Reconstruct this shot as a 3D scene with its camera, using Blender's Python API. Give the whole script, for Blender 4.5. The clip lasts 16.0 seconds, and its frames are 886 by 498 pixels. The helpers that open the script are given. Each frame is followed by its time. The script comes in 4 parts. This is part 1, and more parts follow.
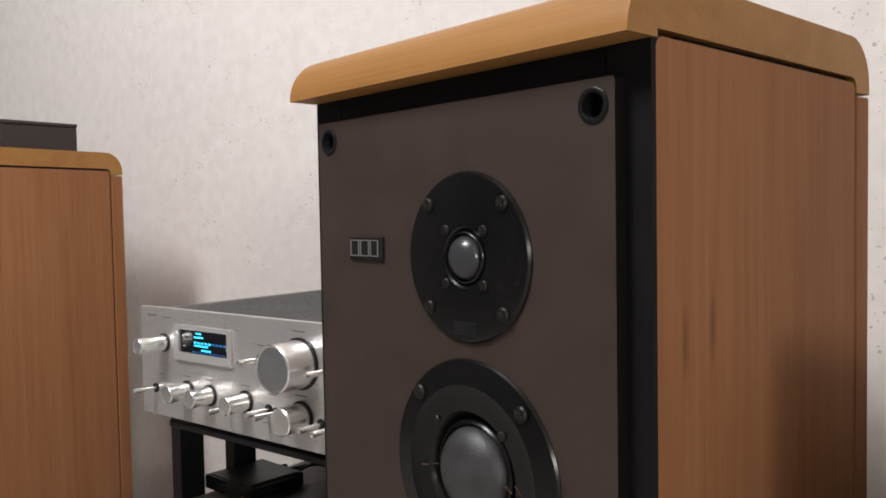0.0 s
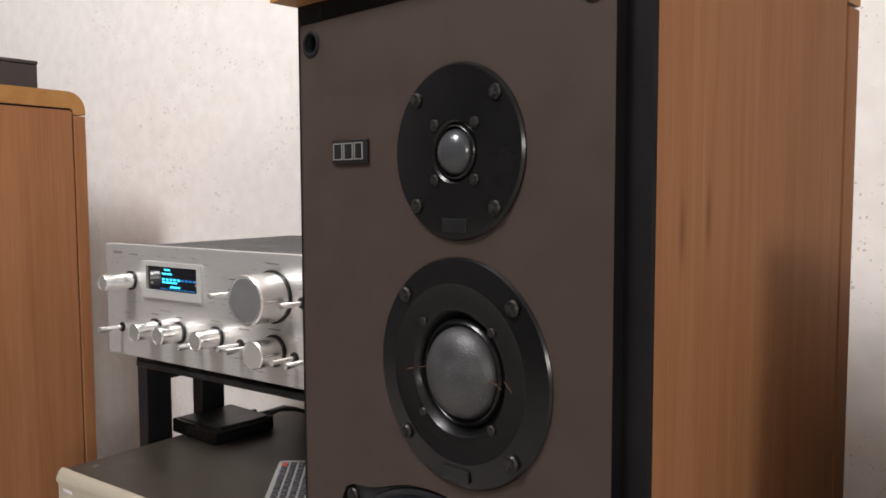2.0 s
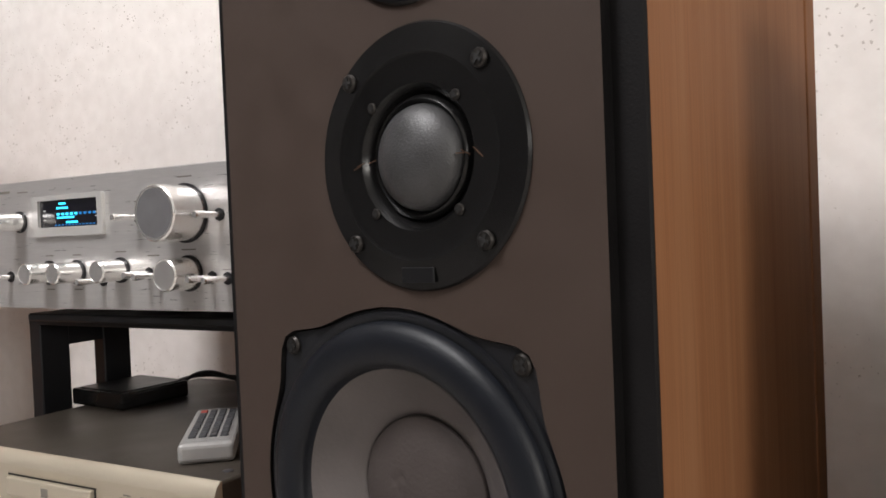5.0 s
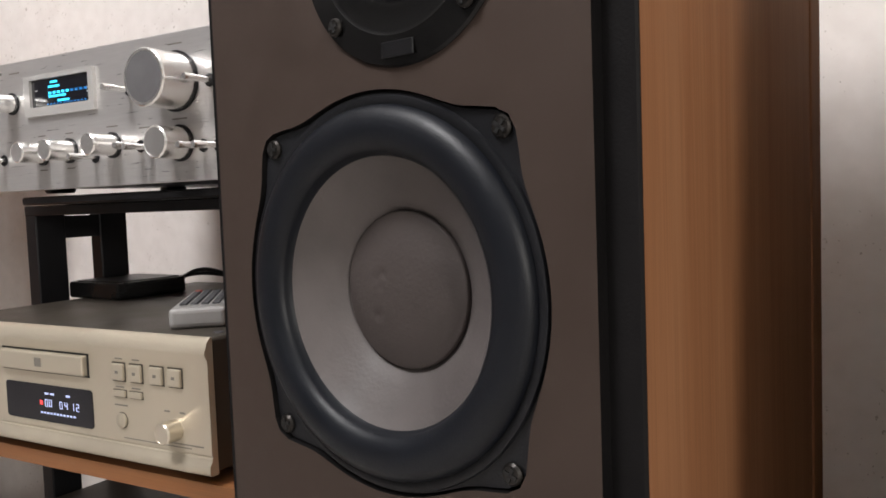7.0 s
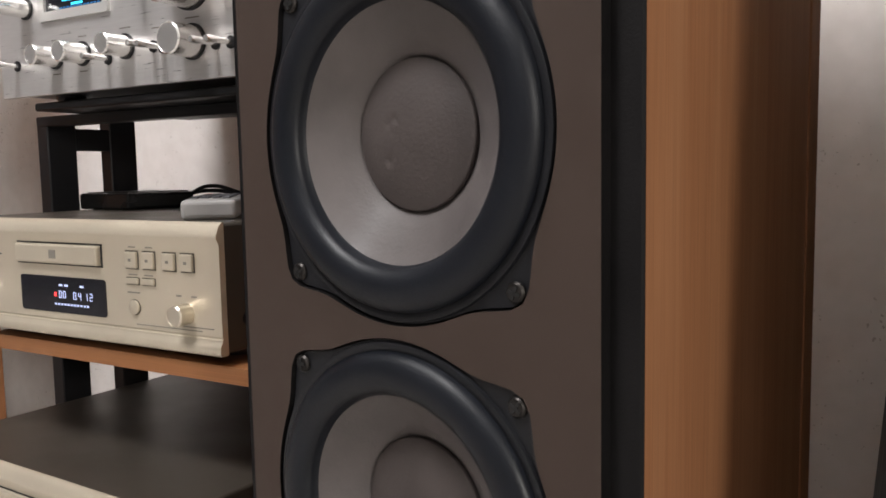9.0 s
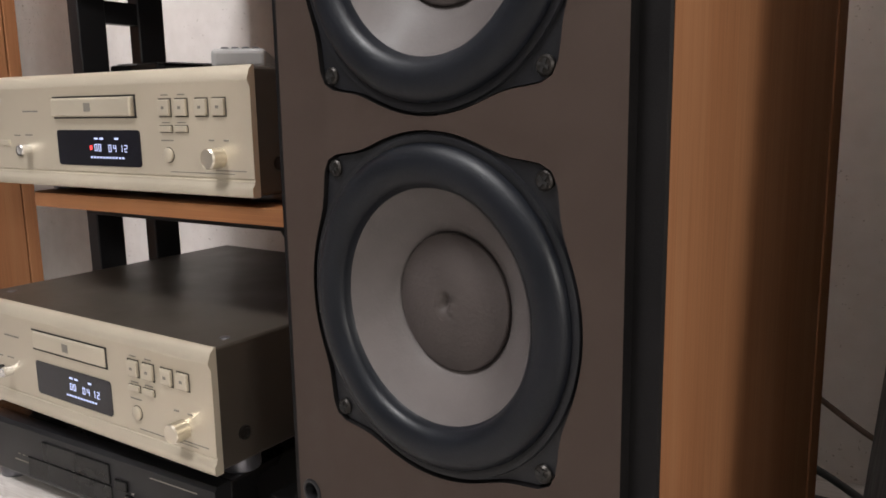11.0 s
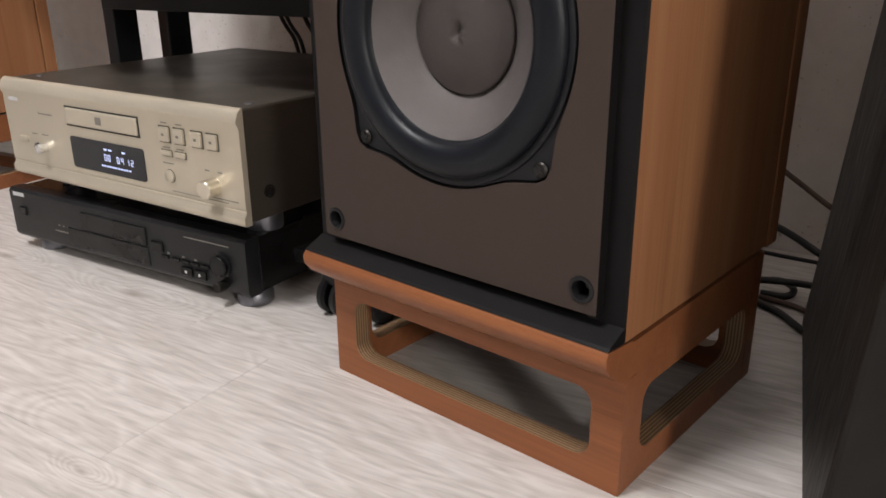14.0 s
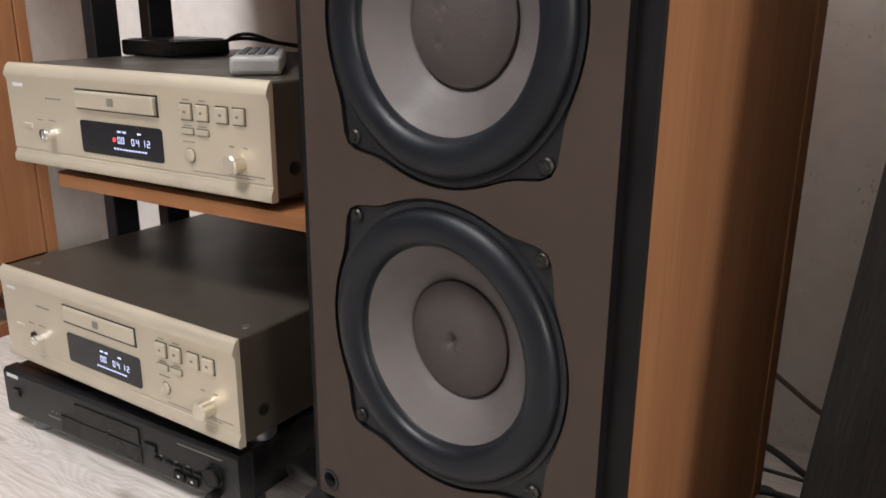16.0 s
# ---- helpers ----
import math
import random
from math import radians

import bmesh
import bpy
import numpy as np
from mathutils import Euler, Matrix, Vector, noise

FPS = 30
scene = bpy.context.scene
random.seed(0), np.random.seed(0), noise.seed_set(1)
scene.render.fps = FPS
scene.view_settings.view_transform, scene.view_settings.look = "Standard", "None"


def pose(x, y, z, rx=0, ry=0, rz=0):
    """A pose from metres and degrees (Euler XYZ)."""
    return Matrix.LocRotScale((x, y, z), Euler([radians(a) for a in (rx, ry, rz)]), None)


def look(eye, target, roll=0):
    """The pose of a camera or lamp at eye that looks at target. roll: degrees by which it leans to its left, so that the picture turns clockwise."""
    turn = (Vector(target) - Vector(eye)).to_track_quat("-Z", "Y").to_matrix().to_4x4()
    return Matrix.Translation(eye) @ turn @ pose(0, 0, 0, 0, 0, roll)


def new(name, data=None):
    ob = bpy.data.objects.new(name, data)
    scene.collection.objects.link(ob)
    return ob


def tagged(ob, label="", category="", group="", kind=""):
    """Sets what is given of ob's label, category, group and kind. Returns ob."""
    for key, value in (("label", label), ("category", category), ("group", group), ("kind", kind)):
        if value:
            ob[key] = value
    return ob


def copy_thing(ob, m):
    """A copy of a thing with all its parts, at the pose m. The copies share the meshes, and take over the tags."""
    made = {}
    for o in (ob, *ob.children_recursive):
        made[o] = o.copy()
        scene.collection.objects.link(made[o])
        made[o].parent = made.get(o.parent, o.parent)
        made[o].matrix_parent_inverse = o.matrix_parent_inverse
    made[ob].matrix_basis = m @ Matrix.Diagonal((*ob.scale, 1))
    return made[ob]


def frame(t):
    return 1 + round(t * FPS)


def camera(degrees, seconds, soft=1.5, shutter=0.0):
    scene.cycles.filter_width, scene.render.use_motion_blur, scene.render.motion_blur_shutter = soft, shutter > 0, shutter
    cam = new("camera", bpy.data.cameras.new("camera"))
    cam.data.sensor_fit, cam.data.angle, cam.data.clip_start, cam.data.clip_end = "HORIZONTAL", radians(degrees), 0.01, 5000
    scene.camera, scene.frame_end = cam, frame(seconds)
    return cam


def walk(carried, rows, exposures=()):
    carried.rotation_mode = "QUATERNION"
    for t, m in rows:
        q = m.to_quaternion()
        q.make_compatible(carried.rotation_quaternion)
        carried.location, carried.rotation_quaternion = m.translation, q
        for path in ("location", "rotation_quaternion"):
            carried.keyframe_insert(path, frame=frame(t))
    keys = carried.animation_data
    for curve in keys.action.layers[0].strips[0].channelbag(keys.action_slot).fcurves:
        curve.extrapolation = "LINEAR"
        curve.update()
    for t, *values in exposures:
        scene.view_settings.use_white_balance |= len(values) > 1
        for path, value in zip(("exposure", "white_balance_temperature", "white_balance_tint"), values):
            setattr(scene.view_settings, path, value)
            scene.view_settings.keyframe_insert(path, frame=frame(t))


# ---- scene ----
cam = camera(57.4, 16.0, soft=1.7)
PATH = [
    (0, (0.503, -0.343, 0.892), (-0.978, 0.998, 0.808), -1.0),
    (0.5, (0.503, -0.349, 0.881), (-0.963, 1.009, 0.798), -0.5),
    (1, (0.499, -0.352, 0.867), (-0.956, 1.017, 0.775), -0.3),
    (1.5, (0.491, -0.351, 0.855), (-0.943, 1.038, 0.734), -0.2),
    (2, (0.484, -0.346, 0.844), (-0.935, 1.056, 0.696), -0.2),
    (2.5, (0.476, -0.342, 0.83), (-0.931, 1.07, 0.658), -0.3),
    (3, (0.466, -0.338, 0.823), (-0.919, 1.099, 0.688), -0.5),
    (3.2, (0.46, -0.336, 0.816), (-0.916, 1.112, 0.71), -0.8),
    (5.3, (0.421, -0.318, 0.674), (-0.827, 1.244, 0.622), -2.4),
    (5.5, (0.42, -0.311, 0.662), (-0.834, 1.246, 0.595), -2.4),
    (6, (0.416, -0.304, 0.643), (-0.855, 1.238, 0.54), -1.8),
    (6.5, (0.422, -0.307, 0.628), (-0.851, 1.231, 0.523), -2.2),
    (7, (0.427, -0.311, 0.595), (-0.845, 1.228, 0.47), -2.1),
    (7.5, (0.429, -0.311, 0.569), (-0.845, 1.224, 0.416), -2.1),
    (8, (0.429, -0.315, 0.558), (-0.85, 1.213, 0.384), -2.1),
    (8.2, (0.431, -0.321, 0.552), (-0.845, 1.209, 0.376), -1.8),
    (10.3, (0.445, -0.343, 0.473), (-0.842, 1.161, 0.188), -1.0),
    (10.5, (0.447, -0.347, 0.465), (-0.846, 1.147, 0.156), -1.1),
    (11, (0.449, -0.355, 0.443), (-0.853, 1.12, 0.088), -1.0),
    (11.5, (0.448, -0.362, 0.426), (-0.85, 1.097, -0.006), -0.6),
    (12, (0.45, -0.363, 0.413), (-0.835, 1.073, -0.123), -0.5),
    (12.5, (0.453, -0.373, 0.397), (-0.808, 1.045, -0.234), -0.4),
    (13, (0.464, -0.383, 0.372), (-0.779, 1.026, -0.312), -0.4),
    (13.5, (0.481, -0.402, 0.351), (-0.756, 1.008, -0.342), -0.7),
    (14, (0.502, -0.433, 0.372), (-0.737, 0.977, -0.318), -0.5),
    (14.5, (0.513, -0.454, 0.414), (-0.724, 0.947, -0.298), 0.0),
    (15, (0.507, -0.447, 0.455), (-0.735, 0.976, -0.203), 0.3),
    (15.5, (0.491, -0.436, 0.504), (-0.738, 1.017, -0.112), 0.4),
    (16, (0.471, -0.404, 0.556), (-0.769, 1.053, -0.029), 0.4),
]
walk(cam, [(t, look(eye, target, roll)) for t, eye, target, roll in PATH],
     [(0, -0.50), (1.5, -0.26), (3, -0.18), (5.5, -0.18), (8, 0.04), (10.5, 0.10), (14.5, 0.08), (16, 0.22)])


# ---- light: one warm lamp in the room to the front right, one ceiling lamp ----
world = bpy.data.worlds.new("world")
scene.world = world
world.use_nodes = True
world.node_tree.nodes["Background"].inputs[0].default_value = (0.6, 0.65, 0.75, 1)
world.node_tree.nodes["Background"].inputs[1].default_value = 0.05
scene.view_settings.exposure = 0.0


def lamp(name, x, y, z, watts, colour, radius):
    data = bpy.data.lights.new(name, "POINT")
    data.energy, data.color, data.shadow_soft_size = watts, colour, radius
    ob = new(name, data)
    ob.matrix_world = pose(x, y, z)
    return ob


lamp("room_lamp", 3.24, -1.50, 1.34, 182, (1.0, 0.955, 0.90), 0.24)
lamp("ceiling_lamp", -0.25, -1.05, 2.36, 172, (0.995, 0.972, 0.98), 0.28)


# ---- materials ----
def mat(name, colour, rough=0.5, metal=0.0, spec=0.5, bump=0.0, bump_scale=200.0, vary=0.0, vary_scale=8.0, coat=0.0, stretch=(1, 1, 1)):
    m = bpy.data.materials.new(name)
    m.use_nodes = True
    nt = m.node_tree
    b = nt.nodes["Principled BSDF"]
    b.inputs["Base Color"].default_value = (*colour, 1)
    b.inputs["Roughness"].default_value = rough
    b.inputs["Metallic"].default_value = metal
    b.inputs["Specular IOR Level"].default_value = spec
    b.inputs["Coat Weight"].default_value = coat
    tc = nt.nodes.new("ShaderNodeTexCoord")
    mp = nt.nodes.new("ShaderNodeMapping")
    mp.inputs["Scale"].default_value = stretch
    nt.links.new(tc.outputs["Object"], mp.inputs["Vector"])
    if vary:
        n = nt.nodes.new("ShaderNodeTexNoise")
        n.inputs["Scale"].default_value, n.inputs["Detail"].default_value = vary_scale, 5
        nt.links.new(mp.outputs[0], n.inputs["Vector"])
        r = nt.nodes.new("ShaderNodeMapRange")
        r.inputs[1].default_value, r.inputs[2].default_value = 0.3, 0.7
        r.inputs[3].default_value, r.inputs[4].default_value = 1 - vary, 1 + vary
        nt.links.new(n.outputs[0], r.inputs[0])
        mx = nt.nodes.new("ShaderNodeVectorMath")
        mx.operation = "SCALE"
        mx.inputs[0].default_value = colour
        nt.links.new(r.outputs[0], mx.inputs["Scale"])
        nt.links.new(mx.outputs[0], b.inputs["Base Color"])
        r2 = nt.nodes.new("ShaderNodeMapRange")
        r2.inputs[1].default_value, r2.inputs[2].default_value = 0.3, 0.7
        r2.inputs[3].default_value, r2.inputs[4].default_value = max(0.02, rough * 0.8), min(1, rough * 1.2)
        nt.links.new(n.outputs[0], r2.inputs[0])
        nt.links.new(r2.outputs[0], b.inputs["Roughness"])
    if bump:
        n2 = nt.nodes.new("ShaderNodeTexNoise")
        n2.inputs["Scale"].default_value, n2.inputs["Detail"].default_value = bump_scale, 3
        nt.links.new(mp.outputs[0], n2.inputs["Vector"])
        bp = nt.nodes.new("ShaderNodeBump")
        bp.inputs["Strength"].default_value, bp.inputs["Distance"].default_value = bump, 0.001
        nt.links.new(n2.outputs[0], bp.inputs["Height"])
        nt.links.new(bp.outputs[0], b.inputs["Normal"])
    return m


def ramp(nt, stops):
    r = nt.nodes.new("ShaderNodeValToRGB")
    e = r.color_ramp.elements
    while len(e) < len(stops):
        e.new(0.5)
    for el, (p, c) in zip(e, stops):
        el.position, el.color = p, (*c, 1)
    return r


def wood(name, dark, mid, light, along="z", rough=0.42, scale=1.0, knots=(), spec=0.25):
    """Veneer with fine streaks along one axis, broad bands and a few dark flecks."""
    m = bpy.data.materials.new(name)
    m.use_nodes = True
    nt = m.node_tree
    b = nt.nodes["Principled BSDF"]
    tc = nt.nodes.new("ShaderNodeTexCoord")
    def noise_at(across, lengthwise, detail, rough_=0.6, distort=0.0):
        mp = nt.nodes.new("ShaderNodeMapping")
        mp.inputs["Scale"].default_value = [lengthwise if a == along else across for a in "xyz"]
        nt.links.new(tc.outputs["Object"], mp.inputs["Vector"])
        n = nt.nodes.new("ShaderNodeTexNoise")
        n.inputs["Scale"].default_value, n.inputs["Detail"].default_value = scale, detail
        n.inputs["Roughness"].default_value, n.inputs["Distortion"].default_value = rough_, distort
        nt.links.new(mp.outputs[0], n.inputs["Vector"])
        return n
    broad, fine, grain = noise_at(9, 0.8, 4, 0.55, 0.9), noise_at(95, 2.6, 4, 0.6, 0.5), noise_at(600, 9, 2)
    mix = nt.nodes.new("ShaderNodeMath")
    mix.operation = "MULTIPLY_ADD"
    mix.inputs[1].default_value = 0.30
    nt.links.new(fine.outputs[0], mix.inputs[0])
    m2 = nt.nodes.new("ShaderNodeMath")
    m2.operation = "MULTIPLY"
    m2.inputs[1].default_value = 0.70
    nt.links.new(broad.outputs[0], m2.inputs[0])
    nt.links.new(m2.outputs[0], mix.inputs[2])
    cr = ramp(nt, [(0.24, dark), (0.5, mid), (0.76, light)])
    nt.links.new(mix.outputs[0], cr.inputs[0])
    gr = nt.nodes.new("ShaderNodeMapRange")
    gr.inputs[1].default_value, gr.inputs[2].default_value, gr.inputs[3].default_value, gr.inputs[4].default_value = 0.3, 0.7, 0.90, 1.07
    nt.links.new(grain.outputs[0], gr.inputs[0])
    sc = nt.nodes.new("ShaderNodeVectorMath")
    sc.operation = "SCALE"
    nt.links.new(cr.outputs[0], sc.inputs[0])
    nt.links.new(gr.outputs[0], sc.inputs["Scale"])
    out = sc.outputs[0]
    for kx, ky, kz in knots:
        sub = nt.nodes.new("ShaderNodeVectorMath")
        sub.operation = "SUBTRACT"
        sub.inputs[1].default_value = (kx, ky, kz)
        nt.links.new(tc.outputs["Object"], sub.inputs[0])
        mul = nt.nodes.new("ShaderNodeVectorMath")
        mul.operation = "MULTIPLY"
        mul.inputs[1].default_value = (60, 260, 42)
        nt.links.new(sub.outputs[0], mul.inputs[0])
        ln = nt.nodes.new("ShaderNodeVectorMath")
        ln.operation = "LENGTH"
        nt.links.new(mul.outputs[0], ln.inputs[0])
        kr = nt.nodes.new("ShaderNodeMapRange")
        kr.inputs[1].default_value, kr.inputs[2].default_value, kr.inputs[3].default_value, kr.inputs[4].default_value = 0.0, 1.1, 0.55, 0.0
        nt.links.new(ln.outputs["Value"], kr.inputs[0])
        km = nt.nodes.new("ShaderNodeMix")
        km.data_type = "RGBA"
        km.inputs[7].default_value = (*[c * 0.35 for c in dark], 1)
        nt.links.new(kr.outputs[0], km.inputs[0])
        nt.links.new(out, km.inputs[6])
        out = km.outputs[2]
    nt.links.new(out, b.inputs["Base Color"])
    b.inputs["Roughness"].default_value = rough
    b.inputs["Specular IOR Level"].default_value = spec
    bp = nt.nodes.new("ShaderNodeBump")
    bp.inputs["Strength"].default_value, bp.inputs["Distance"].default_value = 0.12, 0.0006
    nt.links.new(grain.outputs[0], bp.inputs["Height"])
    nt.links.new(bp.outputs[0], b.inputs["Normal"])
    return m


def plywood(name, axis):
    """Cut edge of plywood: thin alternating layers across one axis."""
    m = bpy.data.materials.new(name)
    m.use_nodes = True
    nt = m.node_tree
    b = nt.nodes["Principled BSDF"]
    tc = nt.nodes.new("ShaderNodeTexCoord")
    w = nt.nodes.new("ShaderNodeTexWave")
    w.bands_direction = axis.upper()
    w.inputs["Scale"].default_value, w.inputs["Distortion"].default_value, w.inputs["Detail Scale"].default_value = 110, 0.5, 2
    nt.links.new(tc.outputs["Object"], w.inputs["Vector"])
    cr = ramp(nt, [(0.35, (0.11, 0.055, 0.026)), (0.65, (0.27, 0.17, 0.09))])
    nt.links.new(w.outputs[0], cr.inputs[0])
    nt.links.new(cr.outputs[0], b.inputs["Base Color"])
    b.inputs["Roughness"].default_value = 0.6
    return m


def plaster():
    """White rough wallpaper with small dark pits in loose clusters."""
    m = bpy.data.materials.new("plaster")
    m.use_nodes = True
    nt = m.node_tree
    b = nt.nodes["Principled BSDF"]
    tc = nt.nodes.new("ShaderNodeTexCoord")
    vo = nt.nodes.new("ShaderNodeTexVoronoi")
    vo.inputs["Scale"].default_value, vo.inputs["Randomness"].default_value = 150, 1
    wob = nt.nodes.new("ShaderNodeTexNoise")
    wob.inputs["Scale"].default_value, wob.inputs["Detail"].default_value = 160, 2
    nt.links.new(tc.outputs["Object"], wob.inputs["Vector"])
    mixv = nt.nodes.new("ShaderNodeVectorMath")
    mixv.operation = "MULTIPLY_ADD"
    mixv.inputs[1].default_value = (0.009, 0.009, 0.009)
    nt.links.new(wob.outputs["Color"], mixv.inputs[0])
    nt.links.new(tc.outputs["Object"], mixv.inputs[2])
    nt.links.new(mixv.outputs[0], vo.inputs["Vector"])
    clus = nt.nodes.new("ShaderNodeTexNoise")
    clus.inputs["Scale"].default_value, clus.inputs["Detail"].default_value = 11, 4
    nt.links.new(tc.outputs["Object"], clus.inputs["Vector"])
    size = nt.nodes.new("ShaderNodeMapRange")
    size.inputs[1].default_value, size.inputs[2].default_value, size.inputs[3].default_value, size.inputs[4].default_value = 0.36, 0.64, 0.0, 0.30
    nt.links.new(clus.outputs[0], size.inputs[0])
    rnd = nt.nodes.new("ShaderNodeSeparateColor")
    nt.links.new(vo.outputs["Color"], rnd.inputs[0])
    sz = nt.nodes.new("ShaderNodeMath")
    sz.operation = "MULTIPLY"
    nt.links.new(size.outputs[0], sz.inputs[0])
    nt.links.new(rnd.outputs[0], sz.inputs[1])
    lt = nt.nodes.new("ShaderNodeMath")
    lt.operation = "LESS_THAN"
    nt.links.new(vo.outputs["Distance"], lt.inputs[0])
    nt.links.new(sz.outputs[0], lt.inputs[1])
    big = nt.nodes.new("ShaderNodeTexNoise")
    big.inputs["Scale"].default_value, big.inputs["Detail"].default_value = 35, 6
    nt.links.new(tc.outputs["Object"], big.inputs["Vector"])
    cr = ramp(nt, [(0.3, (0.72, 0.685, 0.65)), (0.7, (0.79, 0.757, 0.725))])
    nt.links.new(big.outputs[0], cr.inputs[0])
    pit = nt.nodes.new("ShaderNodeMix")
    pit.data_type = "RGBA"
    pit.inputs[7].default_value = (0.50, 0.46, 0.42, 1)
    nt.links.new(lt.outputs[0], pit.inputs[0])
    nt.links.new(cr.outputs[0], pit.inputs[6])
    nt.links.new(pit.outputs[2], b.inputs["Base Color"])
    b.inputs["Roughness"].default_value = 0.75
    hgt = nt.nodes.new("ShaderNodeMath")
    hgt.operation = "SUBTRACT"
    nt.links.new(big.outputs[0], hgt.inputs[0])
    nt.links.new(lt.outputs[0], hgt.inputs[1])
    bp = nt.nodes.new("ShaderNodeBump")
    bp.inputs["Strength"].default_value, bp.inputs["Distance"].default_value = 0.5, 0.0012
    nt.links.new(hgt.outputs[0], bp.inputs["Height"])
    nt.links.new(bp.outputs[0], b.inputs["Normal"])
    return m


def laminate():
    """Pale grey oak laminate: long streaks, swirls and a few knots, along local x."""
    m = bpy.data.materials.new("laminate")
    m.use_nodes = True
    nt = m.node_tree
    b = nt.nodes["Principled BSDF"]
    tc = nt.nodes.new("ShaderNodeTexCoord")
    oi = nt.nodes.new("ShaderNodeObjectInfo")
    sh = nt.nodes.new("ShaderNodeMath")
    sh.operation = "MULTIPLY"
    sh.inputs[1].default_value = 37.0
    nt.links.new(oi.outputs["Random"], sh.inputs[0])
    off = nt.nodes.new("ShaderNodeVectorMath")
    off.operation = "ADD"
    nt.links.new(tc.outputs["Object"], off.inputs[0])
    nt.links.new(sh.outputs[0], off.inputs[1])
    def n_at(sx, sy, detail, distort):
        mp = nt.nodes.new("ShaderNodeMapping")
        mp.inputs["Scale"].default_value = (sx, sy, 1)
        nt.links.new(off.outputs[0], mp.inputs["Vector"])
        n = nt.nodes.new("ShaderNodeTexNoise")
        n.inputs["Scale"].default_value, n.inputs["Detail"].default_value, n.inputs["Distortion"].default_value = 1, detail, distort
        nt.links.new(mp.outputs[0], n.inputs["Vector"])
        return n
    broad, streak, fine = n_at(2.0, 8, 2.5, 1.2), n_at(12, 115, 8, 1.2), n_at(34, 420, 3, 0.4)
    rings = nt.nodes.new("ShaderNodeMath")
    rings.operation = "SINE"
    # growth rings close round each knot
    geo = nt.nodes.new("ShaderNodeNewGeometry")
    level, core = broad.outputs[0], None
    for kx, ky, size, dark in ((-0.595, -0.061, 0.9, 1.0), (-0.343, -0.019, 1.0, 1.0), (-0.054, -0.223, 0.35, 0.8), (-0.122, -0.194, 1.5, 0.0), (-0.065, 0.029, 1.3, 0.0), (0.42, -0.10, 1.0, 0.6)):
        km = nt.nodes.new("ShaderNodeMapping")
        km.vector_type = "TEXTURE"
        km.inputs["Location"].default_value = (kx, ky, 0)
        km.inputs["Rotation"].default_value = (0, 0, radians(9.5))
        km.inputs["Scale"].default_value = (0.085 * size, 0.030 * size, 1)
        nt.links.new(geo.outputs["Position"], km.inputs["Vector"])
        ln = nt.nodes.new("ShaderNodeVectorMath")
        ln.operation = "LENGTH"
        nt.links.new(km.outputs[0], ln.inputs[0])
        hump = nt.nodes.new("ShaderNodeMapRange")
        hump.interpolation_type = "SMOOTHSTEP"
        hump.inputs[1].default_value, hump.inputs[2].default_value, hump.inputs[3].default_value, hump.inputs[4].default_value = 0.0, 1.6, 0.30, 0.0
        nt.links.new(ln.outputs["Value"], hump.inputs[0])
        add = nt.nodes.new("ShaderNodeMath")
        nt.links.new(level, add.inputs[0])
        nt.links.new(hump.outputs[0], add.inputs[1])
        level = add.outputs[0]
        if dark:
            spot = nt.nodes.new("ShaderNodeMapRange")
            spot.inputs[1].default_value, spot.inputs[2].default_value, spot.inputs[3].default_value, spot.inputs[4].default_value = 0.05, 0.32, 0.7 * dark, 0.0
            nt.links.new(ln.outputs["Value"], spot.inputs[0])
            if core:
                join = nt.nodes.new("ShaderNodeMath")
                join.operation = "MAXIMUM"
                nt.links.new(core, join.inputs[0])
                nt.links.new(spot.outputs[0], join.inputs[1])
                core = join.outputs[0]
            else:
                core = spot.outputs[0]
    rm = nt.nodes.new("ShaderNodeMath")
    rm.operation = "MULTIPLY"
    rm.inputs[1].default_value = 95
    nt.links.new(level, rm.inputs[0])
    nt.links.new(rm.outputs[0], rings.inputs[0])
    r1 = nt.nodes.new("ShaderNodeMath")
    r1.operation = "MULTIPLY_ADD"
    r1.inputs[1].default_value = 0.066
    nt.links.new(rings.outputs[0], r1.inputs[0])
    nt.links.new(streak.outputs[0], r1.inputs[2])
    cr = ramp(nt, [(0.24, (0.38, 0.348, 0.318)), (0.48, (0.49, 0.457, 0.43)), (0.72, (0.60, 0.568, 0.54))])
    r2 = nt.nodes.new("ShaderNodeMath")
    r2.operation = "MULTIPLY_ADD"
    r2.inputs[1].default_value = 0.24
    nt.links.new(fine.outputs[0], r2.inputs[0])
    nt.links.new(r1.outputs[0], r2.inputs[2])
    r3 = nt.nodes.new("ShaderNodeMath")
    r3.operation = "SUBTRACT"
    r3.inputs[1].default_value = 0.12
    nt.links.new(r2.outputs[0], r3.inputs[0])
    nt.links.new(r3.outputs[0], cr.inputs[0])
    mx = nt.nodes.new("ShaderNodeMix")
    mx.data_type = "RGBA"
    mx.inputs[7].default_value = (0.20, 0.155, 0.12, 1)
    nt.links.new(core, mx.inputs[0])
    nt.links.new(cr.outputs[0], mx.inputs[6])
    nt.links.new(mx.outputs[2], b.inputs["Base Color"])
    b.inputs["Roughness"].default_value = 0.42
    bp = nt.nodes.new("ShaderNodeBump")
    bp.inputs["Strength"].default_value, bp.inputs["Distance"].default_value = 0.15, 0.0006
    nt.links.new(fine.outputs[0], bp.inputs["Height"])
    nt.links.new(bp.outputs[0], b.inputs["Normal"])
    return m


